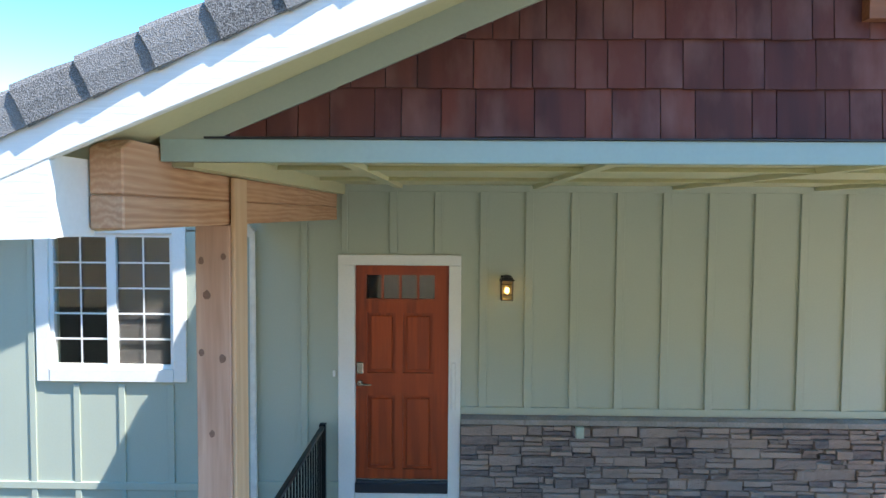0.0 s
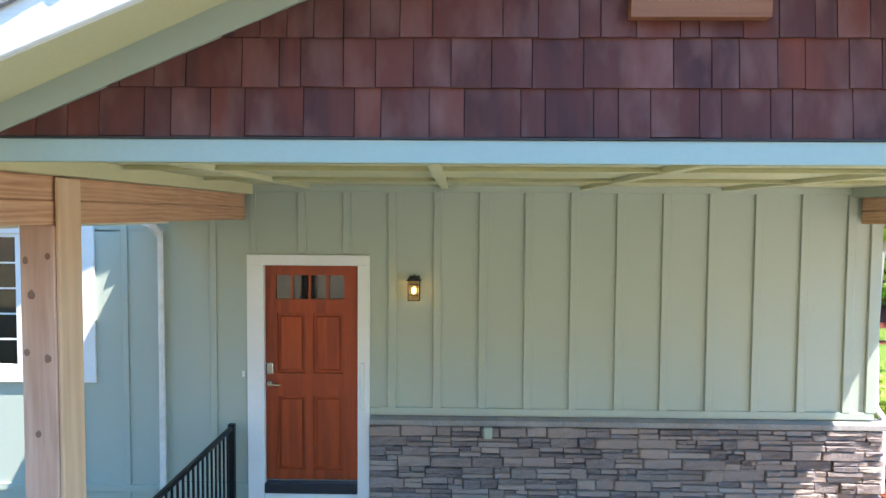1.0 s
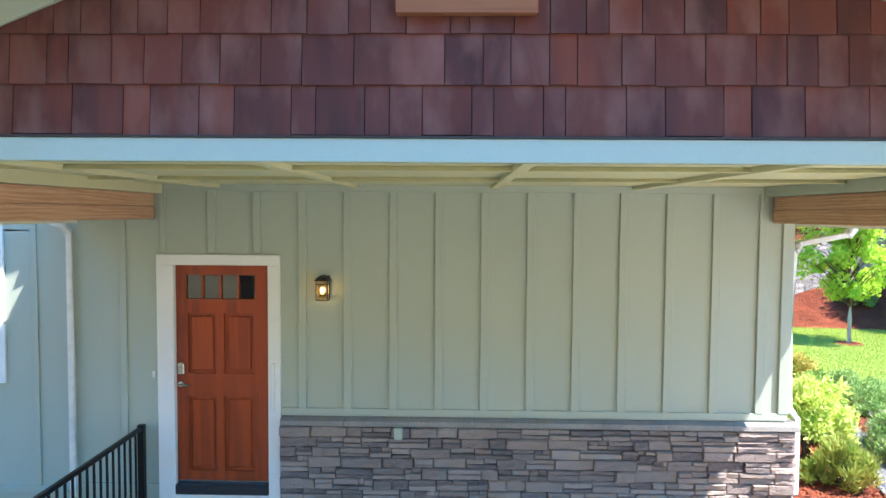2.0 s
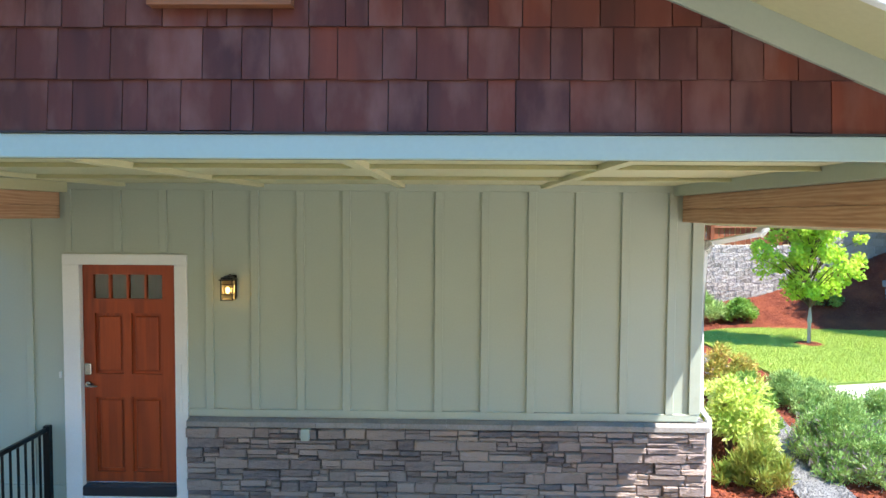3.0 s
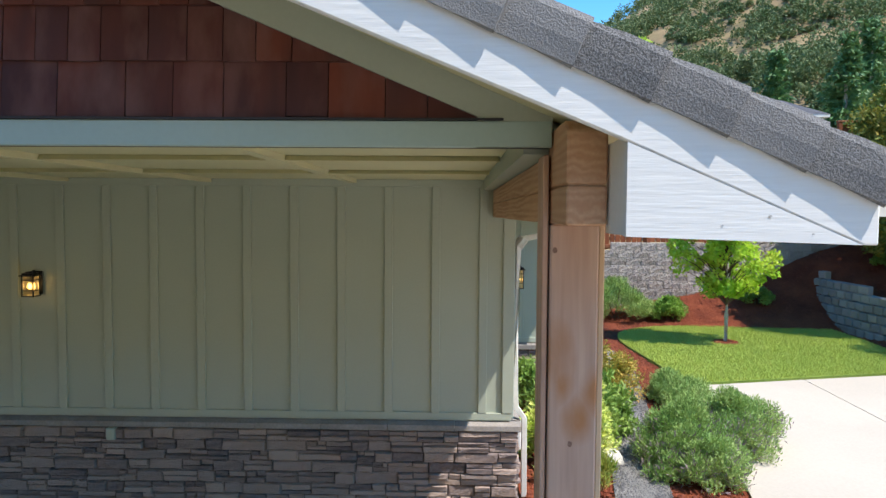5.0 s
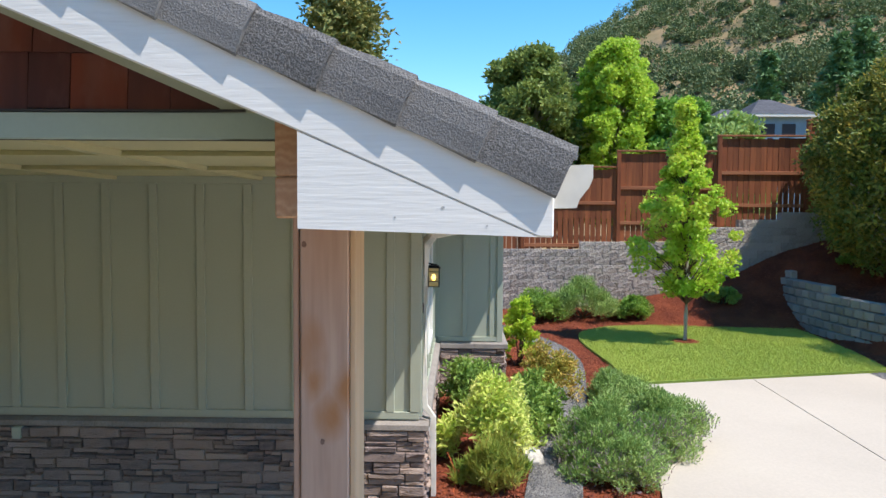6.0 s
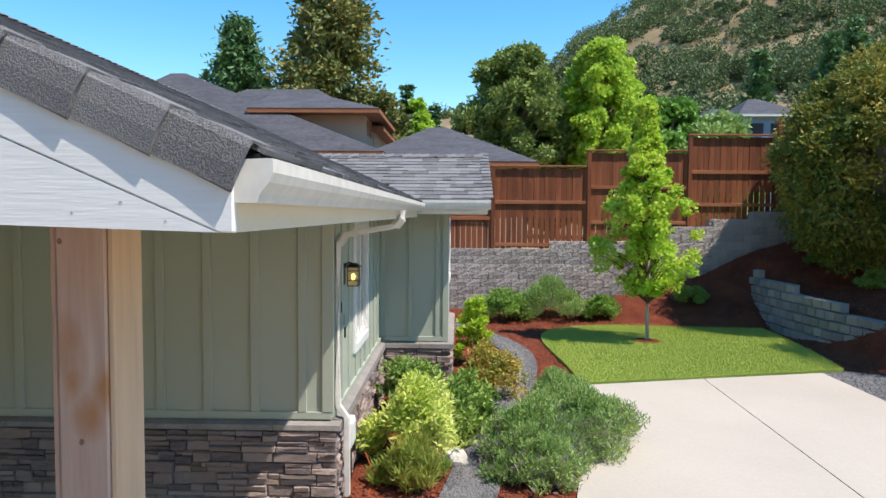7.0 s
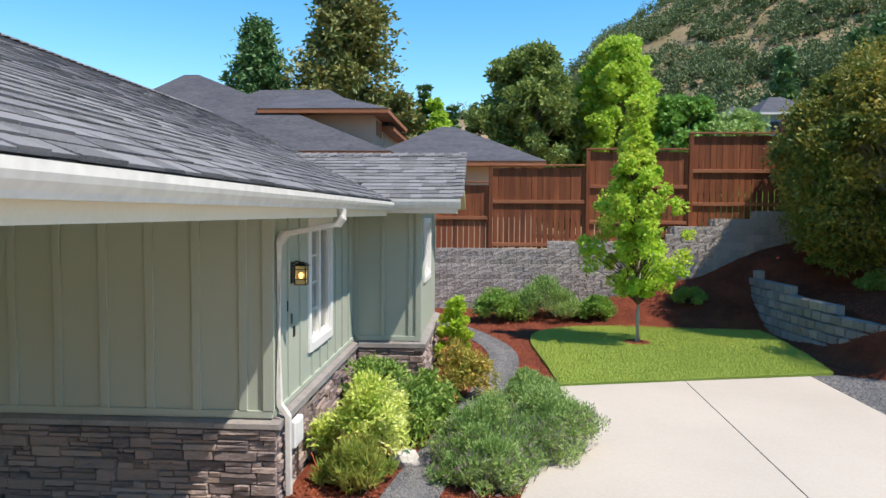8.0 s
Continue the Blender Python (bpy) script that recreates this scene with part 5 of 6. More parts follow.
def hip(x0, x1, y0, y1, ze, rx0, rx1, ry, zr, parent, wall_in=0.55, zb=0.5, wall=None, trim=None):
    """A hipped roof with eave boards over plain walls, as parts of a house."""
    bm = bmesh.new()
    e = [bm.verts.new(p) for p in ((x0, y0, ze), (x1, y0, ze), (x1, y1, ze), (x0, y1, ze))]
    r = [bm.verts.new((rx0, ry, zr)), bm.verts.new((rx1, ry, zr))]
    for q in ((e[0], e[1], r[1], r[0]), (e[1], e[2], r[1]), (e[2], e[3], r[0], r[1]), (e[3], e[0], r[0])):
        bm.faces.new(q)
    bm.faces.new(e[::-1])
    bmesh.ops.recalc_face_normals(bm, faces=bm.faces)
    roof = part("roof", bm, NROOF, parent)
    bm = bmesh.new()
    box(bm, x0 + 0.02, x1 - 0.02, y0 + 0.02, y1 - 0.02, ze - 0.20, ze - 0.003)
    part("eave_board", bm, trim or NTRIM, roof, "rust brown eave board")
    bm = bmesh.new()
    box(bm, x0 + wall_in, x1 - wall_in, y0 + wall_in, y1 - wall_in, zb, ze - 0.203)
    part("wall", bm, wall or NWALL, parent)


nb = thing("neighbour_house", "tan neighbour house with dark grey hipped roofs and rust trim", "house")
hip(-12.5, 2.9, 28.2, 42.0, 4.95, -7.6, -6.9, 33.0, 8.95, nb)
hip(-9.0, 2.4, 33.2, 43.0, 6.55, -4.9, -1.3, 36.0, 8.75, nb)
hip(-3.2, 2.55, 30.2, 37.5, 6.95, -3.0, -0.25, 33.0, 7.9, nb, 0.75)
bm = bmesh.new()
box(bm, 1.795, 1.83, 31.6, 32.2, 5.95, 6.6), box(bm, 1.795, 1.83, 32.5, 33.1, 5.95, 6.6)
part("window", bm, NTRIM, nb, "rust framed window")
nb2 = thing("neighbour_house", "low tan house with a dark grey hipped roof", "house")
hip(1.4, 9.15, 28.5, 36.5, 4.58, 4.6, 5.3, 32.5, 6.42, nb2)
bm = bmesh.new()
box(bm, 4.9, 5.9, 29.02, 29.05, 3.3, 4.1)
part("window", bm, DARKBOARD, nb2, "dark window")
fh = thing("hillside_house", "blue and grey house with gabled roofs on the slope", "house", "", "", (0.2, 0, 1.0))
hip(24.6, 29.2, 48, 55, 8.35, 26.4, 27.2, 51, 9.75, fh, 0.35, 1.0, BLUEWALL, WHITE)
hip(22.8, 26.2, 49.2, 56, 8.3, 24.1, 24.8, 52, 9.2, fh, 0.3, 1.0, GREYWALL, WHITE)
for x in (25.5, 26.9):
    bm = bmesh.new()
    box(bm, x, x + 0.9, 48.31, 48.345, 6.9, 7.7)
    part("window", bm, DARKBOARD, fh, "dark window")

# oaks over the hillside
rng = np.random.default_rng(77)
pts, out = [], []
n = 0
while n < 3400:
    y = rng.uniform(70, 340)
    x = y * (rng.uniform(0.11, 0.72) if y < 250 else rng.uniform(-0.1, 0.72))
    bare = noise.noise((x * 0.085, y * 0.06, 1.0))
    if bare > 0.10 + 0.20 * rng.uniform():
        continue
    r = 0.9 + 4.2 * rng.uniform() ** 2.2
    z = far_z(x, y)
    m = int(120 + 70 * 100 / y)
    v = rng.normal(0, 1, (m, 3))
    v /= np.linalg.norm(v, axis=1, keepdims=True)
    v[:, 2] = np.abs(v[:, 2]) * 1.2 - 0.2
    lump = 1 + 0.3 * np.sin(v[:, :1] * 5 + n) * np.cos(v[:, 1:2] * 4)
    pts.append(np.array([x, y, z + r * 0.35]) + v * r * lump * rng.uniform(0.7, 1.0, (m, 1)))
    out.append(v)
    n += 1
woods = thing("hillside_woods", "dark green oak woods scattered over the dry hillside", "woods", "", "stuff")
leaves("crowns", np.concatenate(pts), np.concatenate(out), 0.72, 0.55, L_HILL, woods, 78, 0.2)


# ---- pieces: stones, blocks, boards, shingles ----
def chunk_mesh(name, w, h, d, material, rough, seed, edge=0.10):
    """A rough-faced stone, w by h, its face d proud of the back at y = 0."""
    rnd = random.Random(seed)
    bm = bmesh.new()
    e = min(w, h) * edge
    def j(k):
        return rnd.uniform(-k, k)
    back = [bm.verts.new((x, 0.0, z)) for x, z in ((-w / 2, -h / 2), (w / 2, -h / 2), (w / 2, h / 2), (-w / 2, h / 2))]
    rim = [bm.verts.new((x + j(e * 0.6), -d * 0.72 + j(rough), z + j(e * 0.8))) for x, z in ((-w / 2, -h / 2), (0, -h / 2), (w / 2, -h / 2), (w / 2, h / 2), (0, h / 2), (-w / 2, h / 2))]
    face = [bm.verts.new((x, -d + j(rough), z)) for x, z in ((-w / 2 + e, -h / 2 + e), (j(w * 0.2), -h / 2 + e), (w / 2 - e, -h / 2 + e), (w / 2 - e, h / 2 - e), (j(w * 0.2), h / 2 - e), (-w / 2 + e, h / 2 - e))]
    bm.faces.new((face[0], face[1], face[4], face[5]))
    bm.faces.new((face[1], face[2], face[3], face[4]))
    for i in range(6):
        k = (i + 1) % 6
        bm.faces.new((rim[i], rim[k], face[k], face[i]))
    bm.faces.new((back[0], back[1], rim[2], rim[1], rim[0])), bm.faces.new((back[1], back[2], rim[3], rim[2]))
    bm.faces.new((back[2], back[3], rim[5], rim[4], rim[3])), bm.faces.new((back[3], back[0], rim[0], rim[5]))
    bmesh.ops.recalc_face_normals(bm, faces=bm.faces)
    return mesh_of(name, bm, material)


def ledge_wall(parent, length, z0, z1, origin, turn, seed, mirror_end=0.0):
    """Stacked ledge stones along a wall; x runs from the origin along the wall."""
    rnd = random.Random(seed)
    rowh = 0.098
    z = z1
    base = pose(*origin, 0, 0, turn)
    while z > z0:
        h = rowh * rnd.uniform(0.9, 1.12)
        x = 0.0
        while x < length - 0.02:
            w = min(rnd.uniform(0.13, 0.40), length - x)
            if length - x - w < 0.09:
                w = length - x
            kind = rnd.random()
            cells = []
            if kind < 0.38:
                cells = [(x, w, z - h, h)]
            elif kind < 0.80:
                c = h * rnd.uniform(0.35, 0.65)
                cells = [(x, w, z - c, c), (x, w, z - h, h - c)]
            else:
                c, m = h * rnd.uniform(0.4, 0.6), w * rnd.uniform(0.35, 0.65)
                cells = [(x, m, z - c, c), (x + m, w - m, z - c, c), (x, w, z - h, h - c)]
            for cx, cw, cz, ch in cells:
                ob = new("stone", chunk_mesh("stone", cw - 0.008, ch - 0.008, rnd.uniform(0.018, 0.062), STONE, 0.008, rnd.randrange(10 ** 6)))
                ob.parent = parent
                ob.matrix_local = base @ pose(cx + cw / 2, 0, cz + ch / 2)
            x += w
        z -= h


def ledge_base(name, backing, label):
    bm = bmesh.new()
    box(bm, *backing)
    return structure(name, bm, BLOCK if "retaining" in name else MORTAR, label, "wall")


front = ledge_base("wall_stone_front", (0.055, SIDE_X + 0.01, WALL_Y - 0.055, WALL_Y - 0.001, -0.6, 0.535), "brown-grey stacked ledge stone wainscot under the porch")
ledge_wall(front, SIDE_X + 0.055 - 0.055, -0.36, 0.533, (0.055, WALL_Y - 0.055, 0), 0, 71)
side = ledge_base("wall_stone_side", (SIDE_X + 0.001, SIDE_X + 0.03, WALL_Y - 0.05, BAY_Y - 0.06, -0.5, 0.535), "brown-grey stacked ledge stone base of the side wall")
ledge_wall(side, 3.79, -0.22, 0.533, (SIDE_X + 0.03, WALL_Y - 0.055, 0), 90, 72)
bayst = ledge_base("wall_stone_bay", (SIDE_X + 0.09, BAY_X + 0.03, BAY_Y - 0.055, BAY_Y - 0.001, -0.5, 0.535), "brown-grey stacked ledge stone base of the bay")
ledge_wall(bayst, BAY_X + 0.06 - SIDE_X - 0.09, -0.15, 0.533, (SIDE_X + 0.09, BAY_Y - 0.055, 0), 0, 73)
bays2 = ledge_base("wall_stone_bay_side", (BAY_X + 0.001, BAY_X + 0.03, BAY_Y, 13.3, -0.5, 0.535), "brown-grey stacked ledge stone base of the bay's side")
ledge_wall(bays2, 2.9, -0.15, 0.533, (BAY_X + 0.03, BAY_Y - 0.05, 0), 90, 74)


def cap_run(parent, x0, x1, y, z0, z1, depth, turn=0, origin=(0, 0, 0), step=0.62):
    n = max(1, round((x1 - x0) / step))
    for k in range(n):
        a, b = x0 + (x1 - x0) * k / n + 0.002, x0 + (x1 - x0) * (k + 1) / n - 0.002
        bm = bmesh.new()
        prism(bm, [(0, z1), (-depth, z1 - 0.022), (-depth - 0.004, z0 + 0.01), (-depth + 0.012, z0), (0, z0)], "x", a, b)
        for v in bm.verts:
            v.co += 0.004 * noise.noise_vector(v.co * 9)
        ob = part("cap_stone", bm, CAPSTONE, parent)
        ob.matrix_local = pose(*origin, 0, 0, turn) @ pose(0, y, 0)


ledge = tagged(new("stone_cap_front"), "grey cast stone ledge on the wainscot", "trim", "", "structure")
cap_run(ledge, 0.06, SIDE_X + 0.09, WALL_Y - 0.001, 0.537, 0.612, 0.092)
ledge = tagged(new("stone_cap_side"), "grey cast stone ledge on the side wall's base", "trim", "", "structure")
cap_run(ledge, 0.005, 3.70, 0.0, 0.537, 0.632, 0.09, 90, (SIDE_X + 0.001, WALL_Y, 0))
ledge = tagged(new("stone_cap_bay"), "grey cast stone ledge on the bay's base", "trim", "", "structure")
cap_run(ledge, SIDE_X + 0.095, BAY_X + 0.10, BAY_Y - 0.001, 0.537, 0.628, 0.10)
cap_run(ledge, 0.005, 3.0, 0.0, 0.537, 0.628, 0.10, 90, (BAY_X + 0.001, BAY_Y, 0))

# split-face block wall behind the lawn
tops = ((4.0, 1.57), (8.40, 1.77), (11.42, 2.17), (12.42, 2.37), (13.5, 2.57), (15.0, 2.57))
wallb = ledge_base("wall_back_retaining", (4.0, 15.2, BACK_Y + 0.02, BACK_Y + 0.25, -0.4, 1.50), "warm grey split-face block retaining wall stepping up the bank")
shapes = [chunk_mesh("block", 0.397, 0.197, 0.024, BLOCK, 0.006, 900 + k, 0.04) for k in range(9)]
rnd = random.Random(9)
rest = []
for r in range(14):
    z = -0.03 + 0.2 * r
    for c in range(30):
        x = 3.9 + 0.4 * c + (0.2 if r % 2 else 0)
        limit = [tz for tx, tz in tops if tx <= x + 0.15]
        if not limit or z + 0.2 > limit[-1] + 0.03 or z + 0.2 < mulch_z(x, 18.4) - 0.12 or x > 14.9:
            continue
        ob = new("block", rnd.choice(shapes))
        ob.parent = wallb
        ob.matrix_local = pose(x + 0.2, BACK_Y + 0.02, z + 0.1)
for (xa, tz), (xb, _) in zip(tops, tops[1:]):
    bm = bmesh.new()
    if tz > 1.6:
        box(bm, xa, xb, BACK_Y + 0.021, BACK_Y + 0.25, 1.50, tz - 0.01)
        part("core", bm, BLOCK, wallb)

# tumbled block wall curving up the right side
curve = spline([Vector(p) for p in ((12.98, 17.3), (13.0, 16.2), (13.08, 14.8), (13.25, 13.4), (13.55, 12.2), (14.1, 11.0), (14.9, 10.0), (16.2, 9.2))], 40)
run = [0.0]
for a, b in zip(curve, curve[1:]):
    run.append(run[-1] + (b - a).length)


def on_curve(s):
    for i in range(len(run) - 1):
        if run[i + 1] >= s:
            k = (s - run[i]) / max(1e-6, run[i + 1] - run[i])
            return curve[i].lerp(curve[i + 1], k), (curve[i + 1] - curve[i]).normalized()
    return curve[-1], (curve[-1] - curve[-2]).normalized()


wallr = thing("wall_right_retaining", "grey tumbled block garden wall curving along the lawn", "wall", "", "structure", (0, 0, -0.03))
shapes = [chunk_mesh("block", 0.285, 0.178, 0.16, GREYBLOCK, 0.012, 950 + k) for k in range(9)]
for r in range(8):
    s = 0.05 + (0.15 if r % 2 else 0.0)
    while s < run[-1] - 0.3:
        p, d = on_curve(s + 0.15)
        z = -0.26 + 0.185 * r
        top = 1.10 - 0.30 * smooth(0.6, 4.5, s) - 0.22 * smooth(4.0, 7.5, s) + (0.19 if s < 0.35 else 0) 
        if z + 0.17 < top:
            ob = new("block", rnd.choice(shapes))
            ob.parent = wallr
            ang = math.degrees(math.atan2(d.y, d.x))
            ob.matrix_local = pose(p.x + 0.02 * r, p.y, z + 0.09, 0, 0, ang)
        s += 0.292
bm = bmesh.new()
for (a, sa), (b, sb) in list(zip(zip(curve, run), zip(curve[1:], run[1:])))[::4]:
    p, d = on_curve(sa)
    p2, d2 = on_curve(min(run[-1], sa + 0.30))
    za = 0.85 - 0.30 * smooth(0.6, 4.5, sa) - 0.22 * smooth(4.0, 7.5, sa)
    n = Vector((-d.y, d.x))
    q = [(p + 0.06 * n), (p2 + 0.06 * n), (p2 + 0.35 * n), (p + 0.35 * n)]
    prism(bm, [(v.x, v.y) for v in q], "z", -0.4, za)
part("core", bm, GREYBLOCK, wallr)

# cedar fence stepping along the top of the wall
fence = thing("fence", "red-brown stained cedar board fence stepping up along the wall", "fence", "", "structure", (0, 0, 0.04))
rnd = random.Random(17)
bays = ((4.35, 6.80, 3.22, 1.40, (2.31,)), (6.86, 9.30, 3.66, 1.53, (2.74, 1.62)), (9.38, 11.92, 4.08, 1.73, (3.14, 2.22)), (12.0, 14.2, 4.49, 2.14, (3.55, 2.70)), (14.3, 16.7, 4.9, 2.5, (3.9, 3.1)))
FYB = BACK_Y + 0.30
board = {}
for x0, x1, top, bottom, rails in bays:
    boxpart("fence_post", (x0 - 0.075, x0 + 0.025, FYB - 0.05, FYB + 0.05, bottom - 0.4, top + 0.01), FENCE, fence, "", 0.006)
    n = round((x1 - x0) / 0.143)
    key = round(top - bottom, 2)
    if key not in board:
        bm = bmesh.new()
        tall = top - bottom - 0.04
        box(bm, -0.063, 0.063, 0, 0.018, 0, 0.38 * tall, 0.003)
        box(bm, -0.0705, 0.0705, 0, 0.018, 0.38 * tall, tall, 0.002)
        board[key] = mesh_of("board", bm, FENCE)
    for k in range(n):
        ob = new("board", board[key])
        ob.parent = fence
        ob.matrix_local = pose(x0 + 0.10 + (x1 - x0 - 0.12) * k / (n - 1) + rnd.uniform(-0.003, 0.003), FYB + 0.012 + rnd.uniform(0, 0.004), bottom + rnd.uniform(-0.02, 0.02), 0, rnd.uniform(-0.2, 0.2), 0)
    # upper half is close-boarded from behind
    bm = bmesh.new()
    box(bm, x0 + 0.03, x1 - 0.03, FYB + 0.036, FYB + 0.05, bottom + 0.45 * (top - bottom), top - 0.05)
    part("back_boards", bm, FENCE, fence)
    for z in rails:
        boxpart("rail", (x0 + 0.026, x1 - 0.076 + 0.06, FYB - 0.03, FYB + 0.011, z - 0.045, z + 0.045), RAIL, fence, "", 0.005)
    boxpart("cap_rail", (x0 - 0.08, x1 - 0.02, FYB - 0.06, FYB + 0.08, top + 0.011, top + 0.05), RAIL, fence, "", 0.005)

# rake cap shingles folded over the barge boards
theta = math.atan(SLOPE)
PITCH = 0.1975 / math.cos(theta)


def cap_tile(s):
    """s runs up the slope from the lower end, n is square to the slope; the lower end stands proud."""
    bm = bmesh.new()
    L, drop = PITCH + 0.035, 0.113
    def at(u, n, y):
        return (s * (-u * math.cos(theta) + n * math.sin(theta)), y, u * math.sin(theta) + n * math.cos(theta))
    outer = [(-drop, -0.012, -0.022), (-drop * 0.5, -0.014, -0.028), (-0.002, -0.012, -0.027), (0.018, -0.003, -0.018), (0.020, 0.14, 0.14)]
    lo = [bm.verts.new(at(0.0 + 0.004 * math.sin(k * 2.1), n, ya)) for k, (n, yb, ya) in enumerate(outer)]
    md = [bm.verts.new(at(L * 0.5, n, (ya + yb) / 2 + (0.002 if k < 3 else 0))) for k, (n, yb, ya) in enumerate(outer)]
    hi = [bm.verts.new(at(L, n - 0.010 if n > 0 else n, yb)) for n, yb, ya in outer]
    lob = [bm.verts.new(at(0.0, n - 0.007, ya + 0.011)) for n, yb, ya in outer]
    for r0, r1 in ((lo, md), (md, hi)):
        for k in range(4):
            bm.faces.new((r0[k], r0[k + 1], r1[k + 1], r1[k]))
    for k in range(4):
        bm.faces.new((lo[k], lob[k], lob[k + 1], lo[k + 1]))
    under = [bm.verts.new(at(L * 0.5, -drop, -0.010)), bm.verts.new(at(L, -drop, -0.006))]
    bm.faces.new((lo[0], md[0], under[0], lob[0])), bm.faces.new((md[0], hi[0], under[1], under[0]))
    bmesh.ops.recalc_face_normals(bm, faces=bm.faces)
    return mesh_of("cap_shingle", bm, SHINGLE)


for s, parent in ((1, roof_right), (-1, roof_left)):
    me = cap_tile(s)
    for k in range(19):
        x = 5.376 - 0.1975 * k
        if x < XC + 0.05:
            continue
        ob = new("cap_shingle", me)
        ob.parent = parent
        ob.matrix_local = pose(XC + s * (x - XC) + s * 0.048, BARGE_Y + rnd.uniform(-0.002, 0.002), roof_z(x) - 0.019, rnd.uniform(-0.5, 0.5), 0, 0)


def tabs(course_len, widths, exposure, n_course, place, keep, parent, near, name="shingle_field"):
    """Laid shingle tabs: place(u, v, h) maps along, up the slope and height to the world; near tells which become parts."""
    verts, faces = [], []
    rnd = random.Random(31)
    count = 0
    for c in range(n_course):
        u = -rnd.uniform(0, 0.2)
        while u < course_len:
            w = rnd.choice(widths) * rnd.uniform(0.9, 1.1)
            a, b = max(0.0, u), min(course_len, u + w)
            v0 = c * exposure
            u += w
            if b - a < 0.02 or not keep((a + b) / 2, v0 + exposure / 2):
                continue
            lift = rnd.choice((0.010, 0.014, 0.018)) + rnd.uniform(0, 0.002)
            sag = rnd.uniform(-0.006, 0.006)
            q = [place(a + 0.001, v0 + sag, lift), place(b - 0.001, v0 + sag, lift), place(b - 0.001, v0 + exposure + 0.03, 0.004), place(a + 0.001, v0 + exposure + 0.03, 0.004), place(a + 0.001, v0 + sag, -0.004), place(b - 0.001, v0 + sag, -0.004)]
            fs = [(0, 1, 2, 3), (4, 5, 1, 0), (5, 2, 1), (4, 0, 3)]
            if near(a, v0) and count < 290:
                me = bpy.data.meshes.new("shingle")
                me.from_pydata(q, [], fs)
                me.materials.append(SHINGLE)
                ob = new("shingle", me)
                ob.parent = parent
                count += 1
            else:
                k = len(verts)
                verts += q
                faces += [tuple(i + k for i in f) for f in fs]
    if verts:
        me = bpy.data.meshes.new(name)
        me.from_pydata(verts, [], faces)
        me.materials.append(SHINGLE_JOINED)
        ob = new(name, me)
        ob.parent = parent
        tagged(ob, "", "", "", "stuff")


cs, sn = math.cos(theta), math.sin(theta)


def on_right(u, v, h):
    return (EAVE_X + 0.015 - v * cs + h * sn, BARGE_Y + 0.05 + u, EAVE_Z - 0.006 + v * sn + h * cs)


def right_keep(u, v):
    x, y = EAVE_X - v * cs, BARGE_Y + 0.05 + u
    return x > XC and (x < 3.6 or y < 9.77 + (5.42 - x) * 0.93)


tabs(11.0, (0.14, 0.19, 0.24, 0.30), 0.140, 29, on_right, right_keep, roof_right, lambda u, v: u < 3.4 and v < 1.4)


def on_left(u, v, h):
    x, y, z = on_right(u, v, h)
    return (2 * XC - x, y, z)


tabs(4.4, (0.2, 0.24, 0.30), 0.140, 29, lambda u, v, h: on_left(4.4 - u, v, h), lambda u, v: True, roof_left, lambda u, v: False)
bslope = math.atan2(BAY_RIDGE_Z - BAY_EAVE_Z, BAY_RIDGE_Y - BAY_EAVE_Y)


def on_bay(u, v, h):
    return (3.5 + u, BAY_EAVE_Y - 0.02 + v * math.cos(bslope) - h * math.sin(bslope), BAY_EAVE_Z + v * math.sin(bslope) + h * math.cos(bslope))


def bay_keep(u, v):
    x, y = 3.5 + u, BAY_EAVE_Y + v * math.cos(bslope)
    return x > 5.42 - (y - 9.85) * 1.08 - 0.1


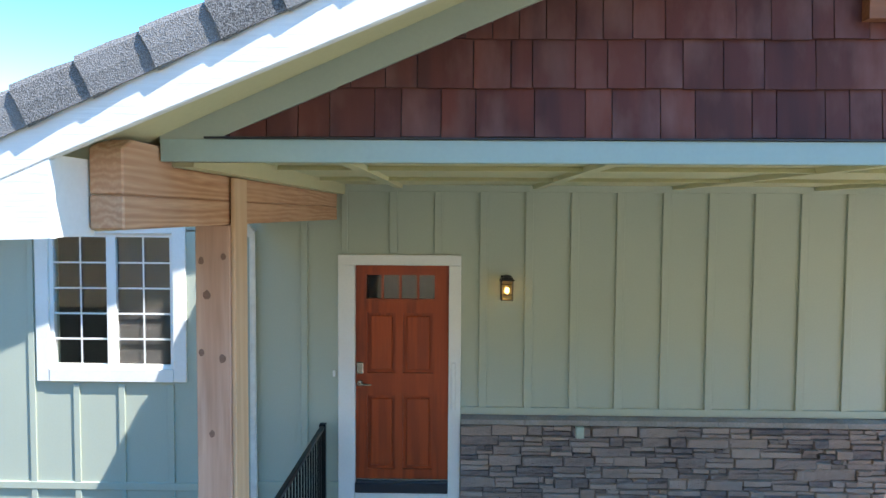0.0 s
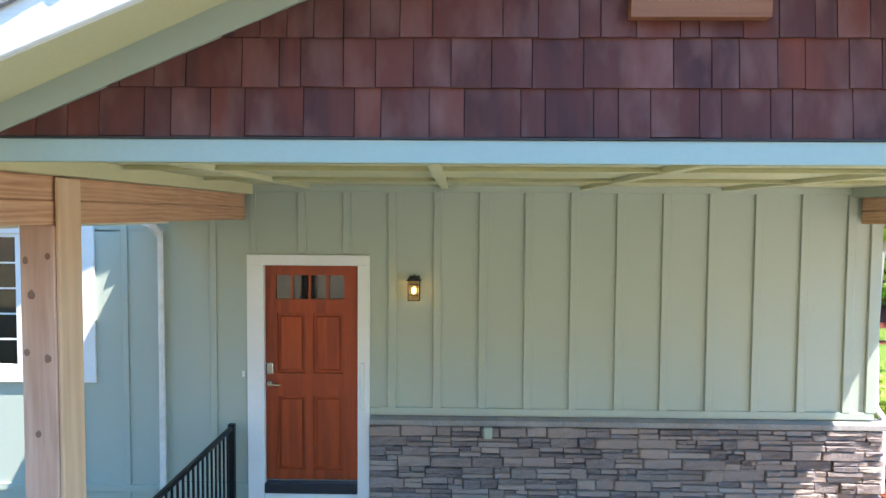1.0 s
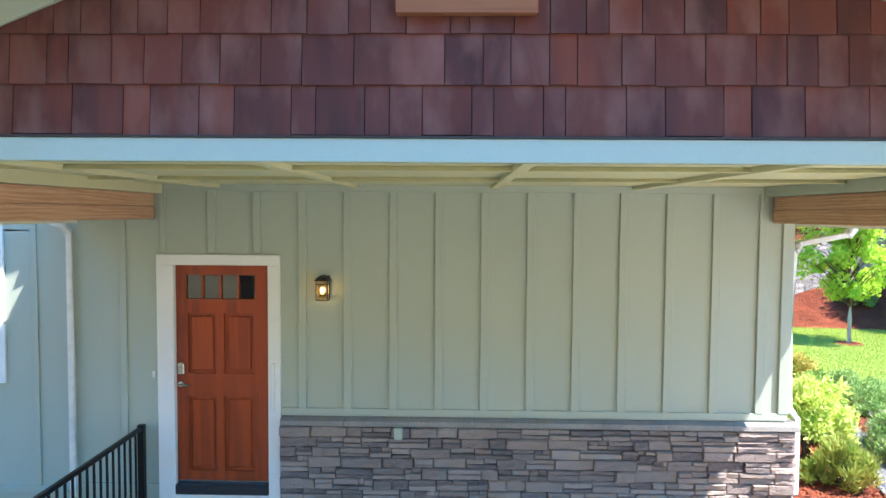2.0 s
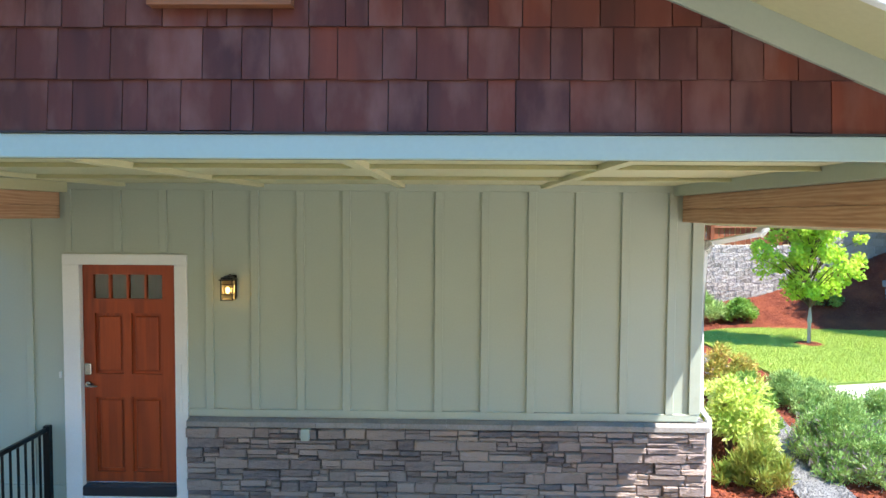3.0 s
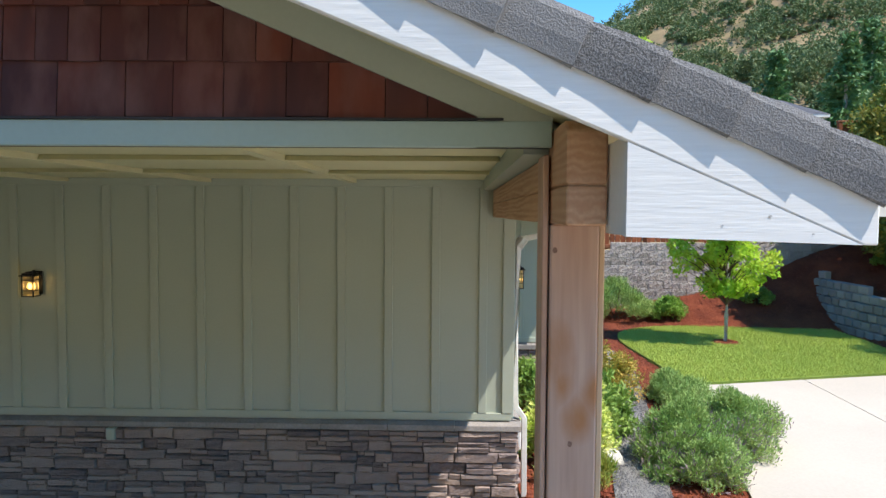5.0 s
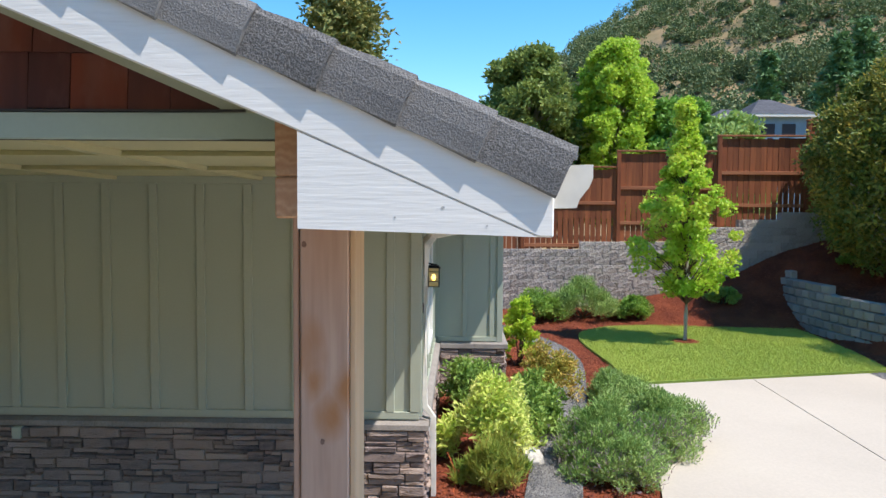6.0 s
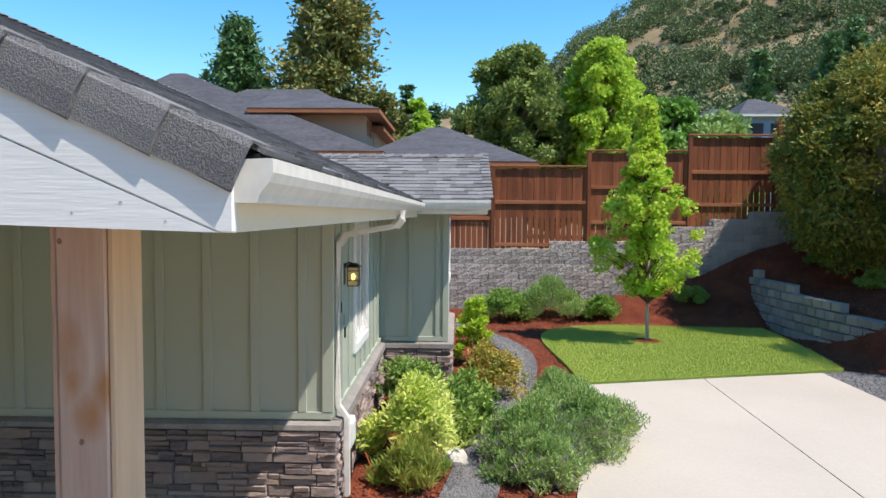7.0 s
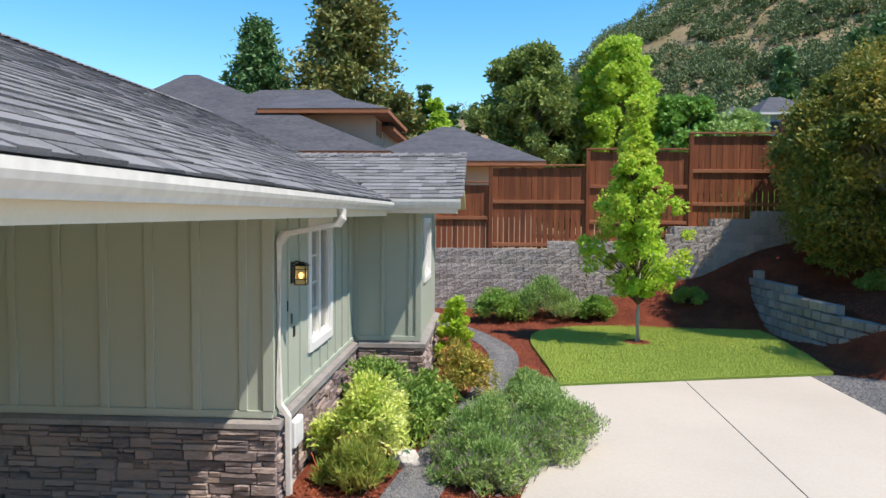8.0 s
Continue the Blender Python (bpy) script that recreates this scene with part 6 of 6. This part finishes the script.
tabs(2.86, (0.14, 0.19, 0.24, 0.30), 0.140, 13, on_bay, bay_keep, bay_roof, lambda u, v: True)
bm = bmesh.new()
box(bm, 5.38, EAVE_X + 0.008, BARGE_Y + 0.05, 9.80, EAVE_Z - 0.05, EAVE_Z - 0.010)
part("drip_edge", bm, UNDERLAY, roof_right, "dark roofing felt at the eave")
for k in range(14):
    bm = bmesh.new()
    v0 = k * 0.14
    a, b = on_bay(2.80, v0, 0.026), on_bay(2.89, v0 + 0.15, 0.014)
    q = [on_bay(2.76, v0, 0.026), on_bay(2.895, v0, 0.026), on_bay(2.895, v0 + 0.15, 0.013), on_bay(2.76, v0 + 0.15, 0.013), on_bay(2.895, v0, -0.07), on_bay(2.895, v0 + 0.15, -0.08), on_bay(2.76, v0, 0.012)]
    vs = [bm.verts.new(p) for p in q]
    bm.faces.new((vs[0], vs[1], vs[2], vs[3])), bm.faces.new((vs[1], vs[4], vs[5], vs[2])), bm.faces.new((vs[0], vs[6], vs[1]))
    bmesh.ops.recalc_face_normals(bm, faces=bm.faces)
    part("cap_shingle", bm, SHINGLE, bay_roof)


def ridge_caps(parent, n, start, step, along):
    """Folded caps along a ridge; along is x or y."""
    bm = bmesh.new()
    for s in (-1, 1):
        q = [(0, 0, 0.032), (0, s * 0.13, 0.032 - 0.13 * SLOPE), (-step - 0.03, s * 0.13, 0.012 - 0.13 * SLOPE), (-step - 0.03, 0, 0.012), (0, s * 0.13, 0.012 - 0.13 * SLOPE), (0, 0, 0.012)]
        vs = [bm.verts.new(p) for p in q]
        bm.faces.new((vs[0], vs[1], vs[2], vs[3])), bm.faces.new((vs[0], vs[5], vs[4], vs[1]))
    bmesh.ops.recalc_face_normals(bm, faces=bm.faces)
    me = mesh_of("ridge_cap", bm, SHINGLE)
    for k in range(n):
        ob = new("ridge_cap", me)
        ob.parent = parent
        x, y, z = start
        ob.matrix_local = pose(x + (step * k if along == "x" else 0), y + (step * k if along == "y" else 0), z, 0, 0, 0 if along == "x" else 90)


ridge_caps(roof_right, 74, (XC, BARGE_Y + 0.15, RIDGE_Z + 0.008), 0.142, "y")
ridge_caps(bay_roof, 19, (3.75, BAY_RIDGE_Y, BAY_RIDGE_Z + 0.012), 0.142, "x")
